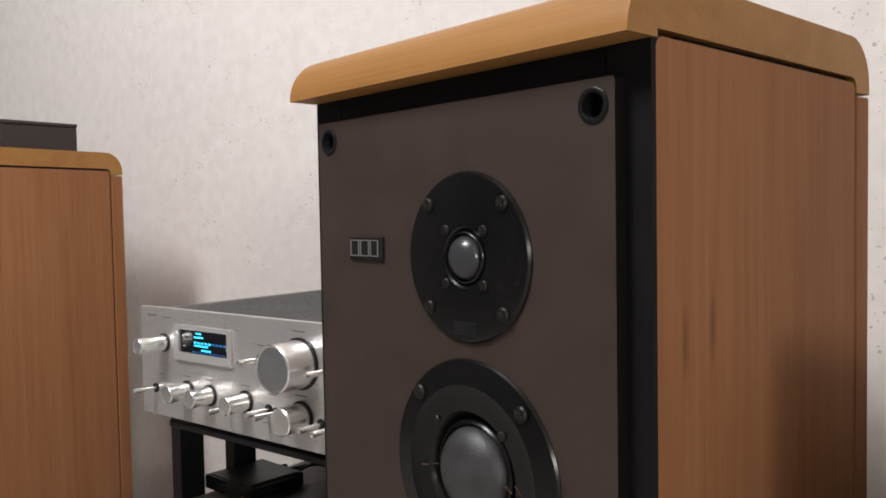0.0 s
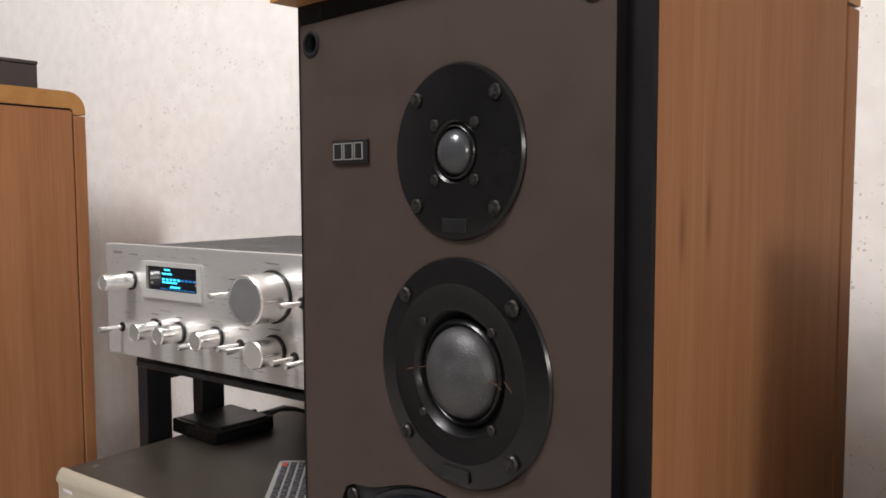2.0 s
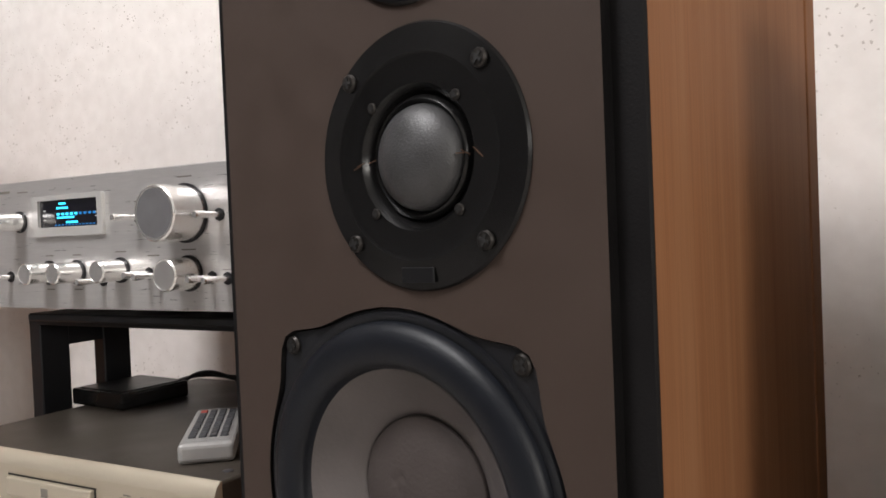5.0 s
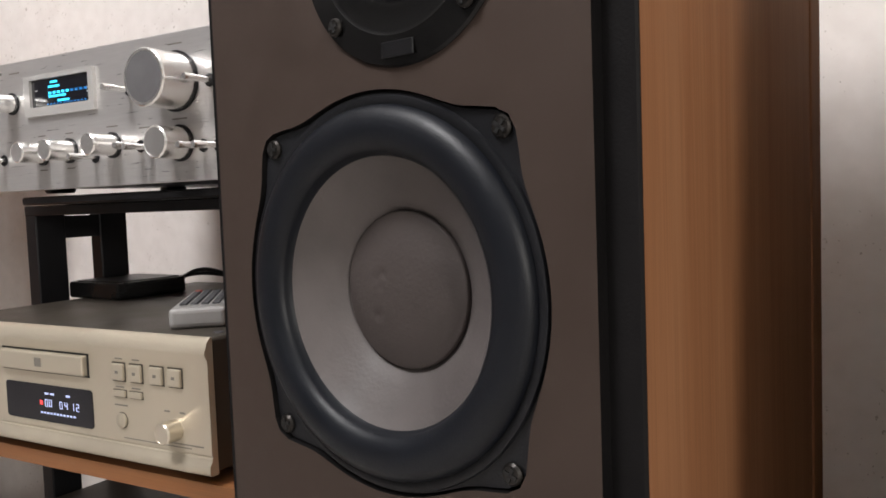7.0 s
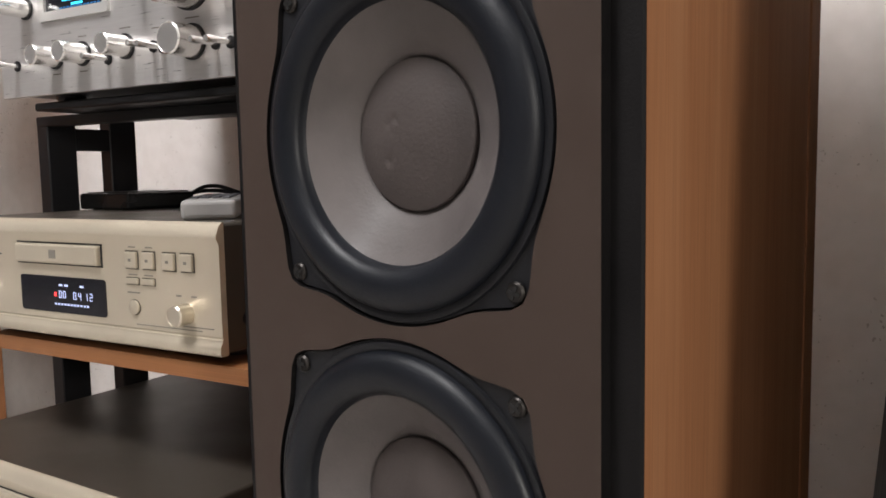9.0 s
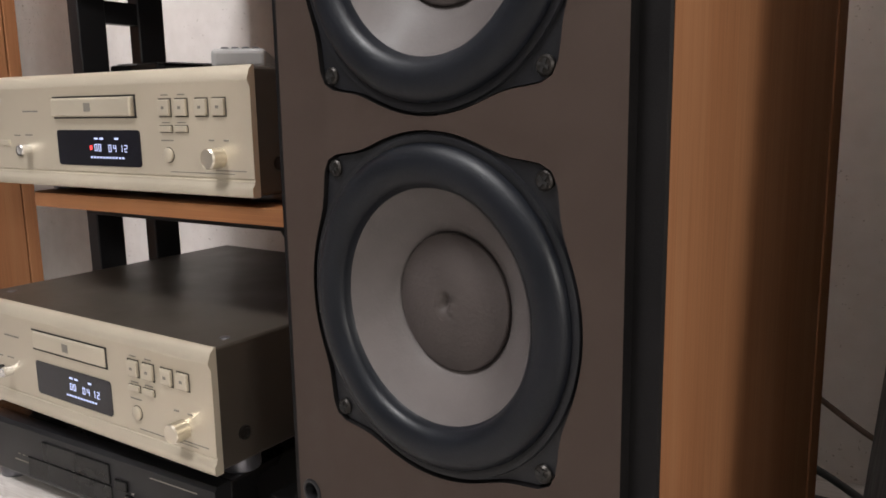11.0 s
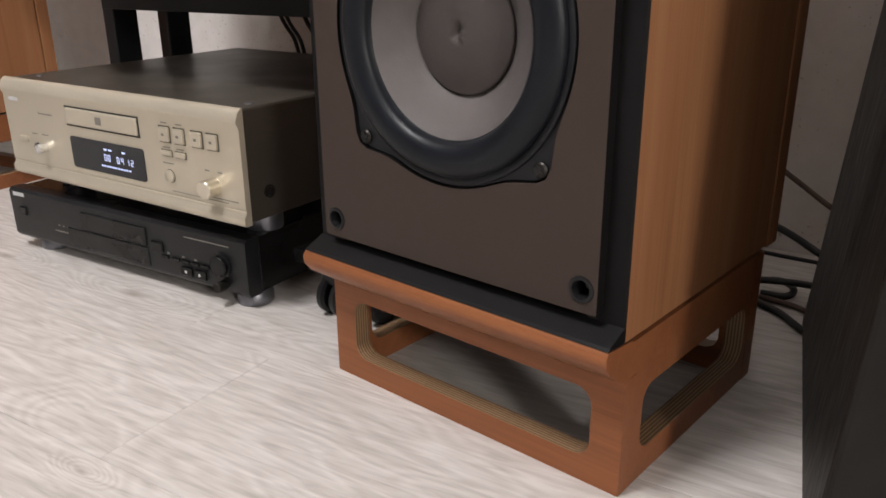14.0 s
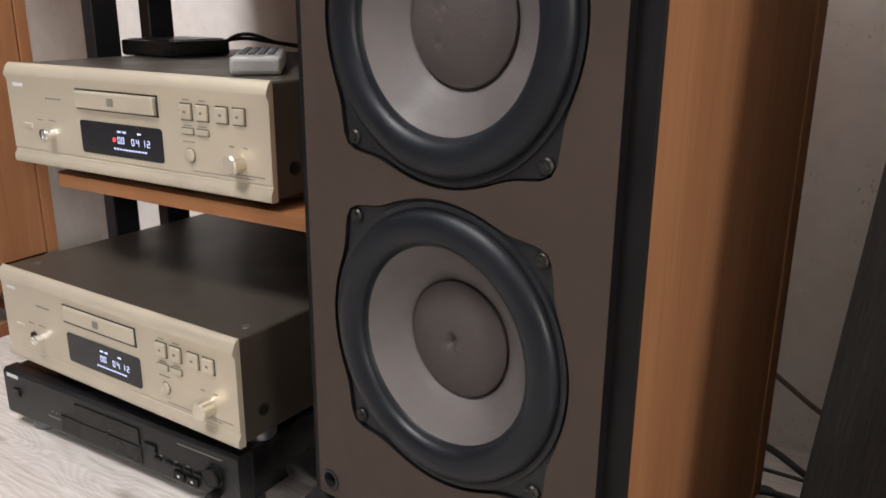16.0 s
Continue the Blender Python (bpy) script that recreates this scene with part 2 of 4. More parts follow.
def glow(name, colour, strength):
    m = bpy.data.materials.new(name)
    m.use_nodes = True
    b = m.node_tree.nodes["Principled BSDF"]
    b.inputs["Base Color"].default_value = (0.01, 0.01, 0.01, 1)
    b.inputs["Emission Color"].default_value = (*colour, 1)
    b.inputs["Emission Strength"].default_value = strength
    return m


VENEER = wood("veneer", (0.215, 0.089, 0.039), (0.300, 0.135, 0.063), (0.365, 0.182, 0.092), knots=((0.272, 0.037, 0.822), (0.272, 0.065, 0.828)), spec=0.05, rough=0.5)
VENEER_CAP = wood("veneer_cap", (0.225, 0.098, 0.027), (0.315, 0.150, 0.045), (0.38, 0.195, 0.064), along="x", rough=0.46, spec=0.18)
VENEER_BASE = wood("veneer_base", (0.130, 0.044, 0.017), (0.235, 0.083, 0.033), (0.320, 0.127, 0.052), along="x", rough=0.4)
SHELF_WOOD = wood("shelf_wood", (0.17, 0.066, 0.024), (0.24, 0.10, 0.039), (0.30, 0.14, 0.058), along="x")
PLY_Y, PLY_X = plywood("ply_edge_front", "y"), plywood("ply_edge_side", "x")
PLASTER, LAMINATE = plaster(), laminate()
BAFFLE = mat("baffle_paint", (0.0445, 0.0310, 0.0250), 0.62, spec=0.22, bump=0.10, bump_scale=1600, vary=0.07, vary_scale=30)
BLACK_FRAME = mat("black_frame", (0.0075, 0.0070, 0.0072), 0.6, spec=0.12, bump=0.2, bump_scale=700, vary=0.2, vary_scale=20)
PLASTIC = mat("black_plastic", (0.009, 0.009, 0.010), 0.36, spec=0.3, vary=0.25, vary_scale=14)
GLOSS = mat("gloss_black", (0.0055, 0.0053, 0.0054), 0.25, spec=0.3, vary=0.3, vary_scale=10)
DRIVER_FRAME = mat("driver_frame", (0.009, 0.0095, 0.0115), 0.42, spec=0.3, bump=0.15, bump_scale=600, vary=0.2, vary_scale=25)
RUBBER = mat("surround_rubber", (0.0045, 0.0058, 0.0090), 0.45, spec=0.30, bump=0.1, bump_scale=500, vary=0.15, vary_scale=18)
CONE = mat("cone_paper", (0.089, 0.077, 0.074), 0.66, spec=0.5, bump=0.18, bump_scale=420, vary=0.24, vary_scale=20)
CAP = mat("dust_cap_felt", (0.047, 0.037, 0.034), 0.7, bump=0.25, bump_scale=420, vary=0.14, vary_scale=40)
DOME = mat("dome_cloth", (0.036, 0.036, 0.037), 0.42, bump=0.3, bump_scale=800, vary=0.25, vary_scale=60)
DOME_SMALL = mat("dome_coated", (0.035, 0.036, 0.04), 0.22, vary=0.2, vary_scale=60)
SCREW = mat("screw_steel", (0.026, 0.023, 0.021), 0.42, metal=0.7, vary=0.25, vary_scale=200)
SLOT = mat("dark_slot", (0.006, 0.006, 0.006), 0.6)
SILVER = mat("brushed_aluminium", (0.60, 0.59, 0.58), 0.34, metal=0.68, bump=0.12, bump_scale=60, stretch=(1, 14, 14), vary=0.05, vary_scale=40)
KNOB = mat("turned_aluminium", (0.82, 0.81, 0.79), 0.26, metal=0.9)
KNOB_GOLD = mat("turned_gold", (0.74, 0.68, 0.57), 0.28, metal=0.9)
FRAME_SILVER = mat("meter_frame", (0.50, 0.495, 0.48), 0.38, metal=0.35)
CHROME = mat("polished_foot", (0.20, 0.20, 0.22), 0.40, metal=0.9)
GOLD = mat("champagne_gold", (0.53, 0.475, 0.375), 0.40, metal=0.45, bump=0.05, bump_scale=900, vary=0.05, vary_scale=12)
GOLD_CASE = mat("bronze_grey_case", (0.058, 0.049, 0.039), 0.42, metal=0.3, bump=0.12, bump_scale=900, vary=0.10, vary_scale=9)
AMP_TOP = mat("amp_cover", (0.10, 0.10, 0.10), 0.45, metal=0.3, vary=0.1, vary_scale=12)
DISPLAY = mat("display_glass", (0.006, 0.006, 0.010), 0.12)
BRASS = mat("terminal_metal", (0.55, 0.50, 0.42), 0.3, metal=0.9)
KEY_GAP = mat("key_gap", (0.05, 0.042, 0.03), 0.6)
INK = mat("print_grey", (0.18, 0.165, 0.14), 0.6)
INK_LIGHT = mat("print_white", (0.55, 0.55, 0.55), 0.6)
LOGO = mat("logo_silver", (0.42, 0.40, 0.38), 0.3, metal=0.6)
COPPER = mat("lead_wire", (0.30, 0.17, 0.11), 0.35, metal=0.9)
REMOTE = mat("remote_grey", (0.30, 0.295, 0.285), 0.42, bump=0.1, bump_scale=700, vary=0.06, vary_scale=40)
KEY_DARK = mat("remote_key", (0.045, 0.045, 0.05), 0.5)
KEY_RED = mat("remote_key_red", (0.45, 0.06, 0.04), 0.5)
CABLE = mat("cable_black", (0.012, 0.012, 0.012), 0.45)
CABLE_BROWN = mat("cable_brown", (0.10, 0.065, 0.045), 0.5)
STEEL_BLACK = mat("rack_steel", (0.008, 0.008, 0.009), 0.42, spec=0.3, bump=0.1, bump_scale=500, vary=0.2, vary_scale=15)
# ceiling out of view: grey instead of white, to hold down its bounce
CEIL = mat("dimmed_ceiling", (0.42, 0.415, 0.41), 0.85, vary=0.03)
# unseen walls: coloured dark so little light bounces into the shadows
DIM_WALL = mat("dim_unseen_wall", (0.16, 0.155, 0.155), 0.85, vary=0.05)
VFD_BLUE, VFD_CYAN = glow("vfd_blue", (0.01, 0.30, 0.85), 0.8), glow("vfd_cyan", (0.04, 0.65, 1.0), 2.6)
VFD_WHITE, VFD_RED = glow("vfd_white", (0.60, 0.66, 1.0), 1.25), glow("vfd_red", (1.0, 0.05, 0.05), 2.0)


# ---- mesh helpers ----
def part(name, bm, material, parent=None, label="", smooth=None):
    """Links a bmesh as one mesh object under a thing; smooth: the angle below which edges are shaded smooth."""
    me = bpy.data.meshes.new(name)
    bmesh.ops.recalc_face_normals(bm, faces=bm.faces)
    if smooth is not None:
        for f in bm.faces:
            f.smooth = True
        for e in bm.edges:
            if len(e.link_faces) == 2 and e.calc_face_angle(0) > radians(smooth):
                e.smooth = False
    bm.to_mesh(me)
    bm.free()
    for m in material if isinstance(material, (list, tuple)) else [material]:
        me.materials.append(m)
    ob = new(name, me)
    if parent:
        ob.parent = parent
    if label:
        ob["label"] = label
    return ob


def root(name, m, label, category, group="", kind=""):
    ob = new(name)
    ob.empty_display_size = 0.05
    ob.matrix_world = m
    return tagged(ob, label, category, group, kind)


def box(x0, x1, y0, y1, z0, z1, bevel=0.0, seg=2, bm=None):
    own = bm is None
    bm = bm or bmesh.new()
    vs = [bm.verts.new((x, y, z)) for x in (x0, x1) for y in (y0, y1) for z in (z0, z1)]
    for a in ((0, 1, 3, 2), (4, 6, 7, 5), (0, 4, 5, 1), (2, 3, 7, 6), (0, 2, 6, 4), (1, 5, 7, 3)):
        bm.faces.new([vs[i] for i in a])
    if bevel and own:
        bmesh.ops.bevel(bm, geom=bm.edges[:], offset=bevel, segments=seg, profile=0.5, affect="EDGES")
    return bm


def sweep(profile, a0, a1, axis="x", bm=None):
    """A closed outline pushed along an axis. x: outline is (y, z); y: (x, z); z: (x, y)."""
    bm = bm or bmesh.new()
    def at(p, a):
        return {"x": (a, p[0], p[1]), "y": (p[0], a, p[1]), "z": (p[0], p[1], a)}[axis]
    lo = [bm.verts.new(at(p, a0)) for p in profile]
    hi = [bm.verts.new(at(p, a1)) for p in profile]
    bm.faces.new(lo)
    bm.faces.new(hi[::-1])
    n = len(profile)
    for i in range(n):
        bm.faces.new((lo[i], hi[i], hi[(i + 1) % n], lo[(i + 1) % n]))
    return bm


def lathe(profile, cx, cz, seg=48, bm=None, axis="y", base=0.0):
    """Turns (radius, depth) points about an axis through (cx, cz)."""
    bm = bm or bmesh.new()
    rings = []
    for r, y in profile:
        if r < 1e-6:
            ring = [(0, 0)]
        else:
            ring = [(r * math.cos(2 * math.pi * i / seg), r * math.sin(2 * math.pi * i / seg)) for i in range(seg)]
        if axis == "y":
            rings.append([bm.verts.new((cx + p, base + y, cz + q)) for p, q in ring])
        elif axis == "z":
            rings.append([bm.verts.new((cx + p, cz + q, base + y)) for p, q in ring])
        else:
            rings.append([bm.verts.new((base + y, cx + p, cz + q)) for p, q in ring])
    for a, b in zip(rings, rings[1:]):
        for i in range(seg):
            j = (i + 1) % seg
            if len(a) == 1 and len(b) == 1:
                break
            if len(a) == 1:
                bm.faces.new((a[0], b[i], b[j]))
            elif len(b) == 1:
                bm.faces.new((a[i], b[0], a[j]))
            else:
                bm.faces.new((a[i], b[i], b[j], a[j]))
    return bm


def round_rect(x0, x1, z0, z1, r, n=6):
    pts = []
    for cx, cz, a0 in ((x1 - r, z1 - r, 0), (x0 + r, z1 - r, 90), (x0 + r, z0 + r, 180), (x1 - r, z0 + r, 270)):
        for i in range(n + 1):
            a = radians(a0 + 90 * i / n)
            pts.append((cx + r * math.cos(a), cz + r * math.sin(a)))
    return pts


def circle(cx, cz, r, n=64):
    return [(cx + r * math.cos(2 * math.pi * i / n), cz + r * math.sin(2 * math.pi * i / n)) for i in range(n)]


def plate(outline, holes, d0, d1, axis="y", edge_index=0):
    """A board with real holes; axis is its thickness. Faces of the holes take material edge_index."""
    bm = bmesh.new()
    def at(p, a):
        return {"x": (a, p[0], p[1]), "y": (p[0], a, p[1]), "z": (p[0], p[1], a)}[axis]
    loops = []
    for pts in (outline, *holes):
        vs = [bm.verts.new(at(p, d0)) for p in pts]
        loops.append([bm.edges.new((vs[i], vs[(i + 1) % len(vs)])) for i in range(len(vs))])
    hole_edges = set(e for l in loops[1:] for e in l)
    flat = [e for l in loops for e in l]
    bmesh.ops.triangle_fill(bm, use_beauty=True, use_dissolve=False, edges=flat)
    front = bm.faces[:]
    back = {}
    for v in bm.verts[:]:
        c = list(v.co)
        c["xyz".index(axis)] = d1
        back[v] = bm.verts.new(c)
    for f in front:
        bm.faces.new([back[v] for v in reversed(f.verts)])
    for l in loops:
        for e in l:
            f = bm.faces.new((e.verts[0], e.verts[1], back[e.verts[1]], back[e.verts[0]]))
            if e in hole_edges:
                f.material_index = edge_index
    return bm


def arc(cx, cy, r, a0, a1, n=6, ry=None):
    return [(cx + r * math.cos(radians(a0 + (a1 - a0) * i / n)), cy + (ry or r) * math.sin(radians(a0 + (a1 - a0) * i / n))) for i in range(n + 1)]


def tube(name, pts, r, material, label, category="cable", group=""):
    cu = bpy.data.curves.new(name, "CURVE")
    cu.dimensions, cu.bevel_depth, cu.bevel_resolution, cu.resolution_u = "3D", r, 3, 10
    sp = cu.splines.new("BEZIER")
    sp.bezier_points.add(len(pts) - 1)
    for p, q in zip(sp.bezier_points, pts):
        p.co, p.handle_left_type, p.handle_right_type = q, "AUTO", "AUTO"
    cu.materials.append(material)
    return tagged(new(name, cu), label, category, group)


# ---- the room ----
RACK = pose(-0.177, 0.030, 0, 0, 0, 9.5)      # u along the rack and the wall, v towards the wall
WALL_V = 0.51


def slab(name, m, bm, material, label, category):
    ob = part(name, bm, material)
    ob.matrix_world = m
    return tagged(ob, label, category, kind="structure")


slab("wall_north", RACK, box(-3.0, 4.4, WALL_V, WALL_V + 0.12, -0.1, 2.6), PLASTER, "white rough plaster wall with small dark pits", "wall")
# the next three walls are out of view, kept dark to deepen the shade
slab("wall_south", RACK, box(-3.0, 4.4, -4.72, -4.6, -0.1, 2.6), DIM_WALL, "plain unseen wall behind the camera, darkened to cut bounced light", "wall")
slab("wall_west", RACK, box(-3.12, -3.0, -4.6, WALL_V, -0.1, 2.6), DIM_WALL, "plain unseen side wall, darkened to cut bounced light", "wall")
slab("wall_east", RACK, box(4.4, 4.52, -4.6, WALL_V, -0.1, 2.6), DIM_WALL, "plain unseen side wall, darkened to cut bounced light", "wall")
slab("ceiling", RACK, box(-3.12, 4.52, -4.72, WALL_V + 0.12, 2.6, 2.7), CEIL, "plain unseen ceiling, greyed to weaken bounced light", "ceiling")
FLOOR_TURN = 9.5
floor_ob = slab("floor", pose(0, 0, 0, 0, 0, FLOOR_TURN), box(-3.29, 4.35, -4.66, 0.689, -0.12, -0.010), PLASTIC, "pale grey oak laminate floor in long planks", "floor")


# ---- loudspeakers ----
def screw_mesh(r=0.0042, h=0.002):
    bm = lathe([(r, 0.0), (r, -h * 0.5), (r * 0.8, -h), (0, -h * 1.15)], 0, 0, 14)
    n = len(bm.faces)
    box(-r * 0.62, r * 0.62, -h * 1.30, -h * 0.9, -r * 0.17, r * 0.17, bm=bm)
    box(-r * 0.17, r * 0.17, -h * 1.30, -h * 0.9, -r * 0.62, r * 0.62, bm=bm)
    bm.faces.ensure_lookup_table()
    for f in bm.faces[n:]:
        f.material_index = 1
    return bm


def screws(parent, centres, y, r):
    first = None
    for k, (x, z) in enumerate(centres):
        if first is None:
            first = part("screw", screw_mesh(r, r * 0.45), [SCREW, SLOT], parent, "dull steel cross-head screw", smooth=40)
            ob = first
        else:
            ob = new("screw", first.data)
            ob.parent = parent
            ob["label"] = first["label"]
        ob.matrix_local = pose(x, y, z, 0, (37 * k) % 90, 0)


def square(cx, cz, h):
    return [(cx - h, cz + h), (cx + h, cz + h), (cx - h, cz - h), (cx + h, cz - h)]


def eared(cx, cz, grow=0.0, n=96):
    pts = []
    for i in range(n):
        a = 2 * math.pi * i / n
        c, s = abs(math.cos(a)), abs(math.sin(a))
        rs = (0.0925 + grow) / (c ** 12 + s ** 12) ** (1 / 12)
        rc = 0.1078 + grow
        r = (rs ** 30 + rc ** 30) ** (1 / 30)
        pts.append((cx + r * math.cos(a), cz + r * math.sin(a)))
    return pts


def woofer(sp, cx, cz, dents):
    w = part("woofer", plate(eared(cx, cz), [circle(cx, cz, 0.094)], 0.003, 0.007), DRIVER_FRAME, sp, "black four-eared woofer frame")
    part("gasket", lathe([(0.1072, 0.003), (0.1065, 0.0008), (0.1030, 0.0002), (0.099, 0.003)], cx, cz, 72), DRIVER_FRAME, w, smooth=50)
    part("surround", lathe([(0.1020, 0.0025)] + [(0.0887 + 0.0127 * math.cos(radians(a)), 0.001 - 0.0085 * math.sin(radians(a))) for a in range(0, 181, 12)] + [(0.0745, 0.0035)], cx, cz, 96), RUBBER, w, "half-round black rubber surround", smooth=60)
    part("cone", lathe([(0.0762, 0.0018), (0.0752, 0.003), (0.066, 0.0093), (0.055, 0.0172), (0.0435, 0.0255), (0.043, 0.0275)], cx, cz, 96), CONE, w, "grey paper cone", smooth=60)
    prof = [(0.0443, 0.0256), (0.0446, 0.0226), (0.0441, 0.0216), (0.0432, 0.0214)]
    prof += [(r, 0.0146 + 0.0068 * (r / 0.0432) ** 2) for r in [0.0432 * (1 - k / 22) for k in range(1, 22)]] + [(0, 0.0146)]
    bm = lathe(prof, cx, cz, 80)
    for v in bm.verts:
        dx, dz = v.co.x - cx, v.co.z - cz
        for ox, oz, rad, deep in dents:
            q = math.hypot(dx - ox, dz - oz) / rad
            if q < 1:
                v.co.y += deep * (1 - q * q) ** 2 * (0.6 + noise.noise((v.co.x * 160, v.co.z * 160, 1.7)) * 1.6)
    part("dust_cap", bm, CAP, w, "dented brown-grey dust cap", smooth=60)
    screws(w, square(cx, cz, 0.0832), 0.0028, 0.0058)
    return w


def midrange(sp, cx, cz):
    m = part("midrange", lathe([(0.0704, 0.002), (0.0704, -0.0006), (0.0692, -0.0022), (0.0545, -0.0044), (0.0525, -0.0036), (0.042, -0.0036), (0.0385, -0.0030), (0.0355, 0.0005), (0.0335, 0.004), (0.0335, 0.006)], cx, cz, 96), GLOSS, sp, "round glossy black midrange faceplate", smooth=24)
    part("dome_surround", lathe([(0.0340, 0.005), (0.0325, 0.001), (0.0305, -0.0005), (0.0287, 0.0012), (0.0282, 0.004)], cx, cz, 64), GLOSS, m, smooth=60)
    part("dome", lathe([(0.0286, 0.0035)] + [(0.0282 * math.cos(radians(a)), 0.0025 - 0.0150 * math.sin(radians(a))) for a in range(0, 90, 9)] + [(0, -0.0125)], cx, cz, 64), DOME, m, "large soft grey dome", smooth=60)
    for s in (-1, 1):
        bm = bmesh.new()
        pts = [(0.0275, -0.004), (0.033, -0.007), (0.0385, -0.0042), (0.044, -0.0044)]
        for (r0, y0), (r1, y1) in zip(pts, pts[1:]):
            sweep([(cx + s * r0, cz + s * (r0 - 0.03) * 0.2 - 0.0002), (cx + s * r1, cz - 0.0002 - (r1 - 0.03) * 0.25), (cx + s * r1, cz + 0.0002 - (r1 - 0.03) * 0.25), (cx + s * r0, cz + s * (r0 - 0.03) * 0.2 + 0.0002)], y0, y0 + 0.0006, "y", bm)
        part("lead_wire", bm, COPPER, m, "thin copper lead-out wire")
    part("name_plate", box(cx - 0.011, cx + 0.011, -0.0050, -0.0036, cz - 0.0655, cz - 0.0575, 0.0004, 1), PLASTIC, m)
    screws(m, square(cx, cz, 0.0443), -0.0038, 0.0050)
    screws(m, square(cx, cz, 0.0285), -0.0036, 0.0030)
    return m


def tweeter(sp, cx, cz):
    t = part("tweeter", lathe([(0.0528, 0.002), (0.0528, -0.0010), (0.0515, -0.0026), (0.0500, -0.0030), (0.0190, -0.0030), (0.0175, -0.0020), (0.0160, 0.001), (0.0160, 0.004)], cx, cz, 80), GLOSS, sp, "round black tweeter faceplate", smooth=24)
    part("dome_surround", lathe([(0.0166, -0.001), (0.0160, -0.0034), (0.0150, -0.0038), (0.0141, -0.0020), (0.0140, 0.002)], cx, cz, 48), GLOSS, t, smooth=60)
    part("dome", lathe([(0.0143, 0.001)] + [(0.0138 * math.cos(radians(a)), -0.0005 - 0.0095 * math.sin(radians(a))) for a in range(0, 90, 10)] + [(0, -0.0100)], cx, cz, 48), DOME_SMALL, t, "small shiny grey dome", smooth=60)
    part("name_plate", box(cx - 0.010, cx + 0.010, -0.0036, -0.0029, cz - 0.0475, cz - 0.0395, 0.0003, 1), PLASTIC, t)
    screws(t, square(cx, cz, 0.0325), -0.0030, 0.0046)
    screws(t, square(cx, cz, 0.0165), -0.0030, 0.0034)
    return t


XL, XR, YB = -0.030, 0.2735, 0.285
TOP, FOOT = 1.012, 0.123


def loudspeaker():
    sp = root("loudspeaker", pose(0, 0, 0), "tall honey-veneered loudspeaker with dark brown baffle on pierced wooden plinth", "loudspeaker", "pair of loudspeakers")
    cap = arc(0.020, 0.979, 0.034, 180, 90, 10, 0.033) + arc(YB - 0.032, 0.980, 0.032, 90, 0, 8) + [(YB, 0.9735), (0.262, 0.9735)] + arc(0.255, 0.9765, 0.007, 0, 90, 4) + [(0.012, 0.9835), (0.012, 0.979)]
    part("top_cap", sweep(cap, XL, XR), VENEER_CAP, sp, "rounded honey wood top overhanging the front", smooth=30)
    part("back_strip", box(XL, XR, 0.263, YB, FOOT, 0.9715, 0.0015, 2), VENEER, sp, "honey wood back edge")
    for x0, x1 in ((XR - 0.018, XR - 0.0004), (XL + 0.0004, XL + 0.018)):
        part("side_panel", sweep([(0.0110, FOOT + 0.003), (0.2598, FOOT + 0.003)] + arc(0.2538, 0.9740, 0.006, 0, 90, 4) + arc(0.0170, 0.9740, 0.006, 90, 180, 4), x0, x1), VENEER, sp, "vertical-grained honey veneer side")
    part("carcass", box(XL + 0.006, XR - 0.006, 0.038, 0.266, FOOT - 0.002, 0.985), BLACK_FRAME, sp)
    for x0, x1 in ((XL + 0.0006, XL + 0.03), (XR - 0.03, XR - 0.0006)):
        part("front_stile", box(x0, x1, 0.0090, 0.0212, FOOT + 0.004, 0.981, 0.0012, 1), BLACK_FRAME, sp, "black front edge strip")
    part("front_rail", box(XL + 0.03, XR - 0.03, 0.0100, 0.0212, 0.945, 0.981), BLACK_FRAME, sp)
    part("ledge", sweep([(0.0212, 0.1425), (-0.0090, 0.1290), (-0.0112, 0.1272), (0.0212, 0.1245)], XL + 0.0006, XR - 0.0006), BLACK_FRAME, sp, "black sloping ledge below the baffle")
    drivers = [(eared(0.1235, 0.5445, 0.0012)), (eared(0.1235, 0.3185, 0.0012)), circle(0.149, 0.7330, 0.066), circle(0.1475, 0.8658, 0.049)]
    holes = [(0.0005, 0.9475), (0.2425, 0.9475), (0.0015, 0.1595), (0.2435, 0.1600)]
    baf = plate(round_rect(-0.0125, 0.256, 0.1435, 0.9615, 0.002, 2), drivers + [circle(x, z, 0.0068, 20) for x, z in holes], 0.0, 0.0208, "y")
    for f in baf.faces:
        f.normal_update()
        if abs(f.normal.y) < 0.5 or f.normal.length < 0.5:
            f.material_index = 1
    b = part("baffle", baf, [BAFFLE, BLACK_FRAME], sp, "matt dark brown baffle board")
    part("driver_well", box(0.005, 0.245, 0.0360, 0.0378, 0.15, 0.95), SLOT, sp)
    for x, z in holes:
        c = part("grille_socket", lathe([(0.0100, 0.001), (0.0096, -0.0008), (0.0084, -0.0014), (0.0070, -0.0010), (0.0062, 0.004), (0.0055, 0.016), (0, 0.016)], x, z, 32), PLASTIC, b, "round black grille socket", smooth=50)
        part("pin", lathe([(0.0022, 0.016), (0.0022, 0.009), (0, 0.0085)], x, z, 10), SCREW, c, smooth=50)
    woofer(sp, 0.1235, 0.5445, ((-0.013, 0.006, 0.008, 0.0018), (-0.016, -0.014, 0.005, 0.0018)))
    woofer(sp, 0.1235, 0.3185, ((0.0, 0.0, 0.010, 0.0032), (0.004, -0.003, 0.005, -0.0020)))
    midrange(sp, 0.1483, 0.7330)
    tweeter(sp, 0.1465, 0.8658)
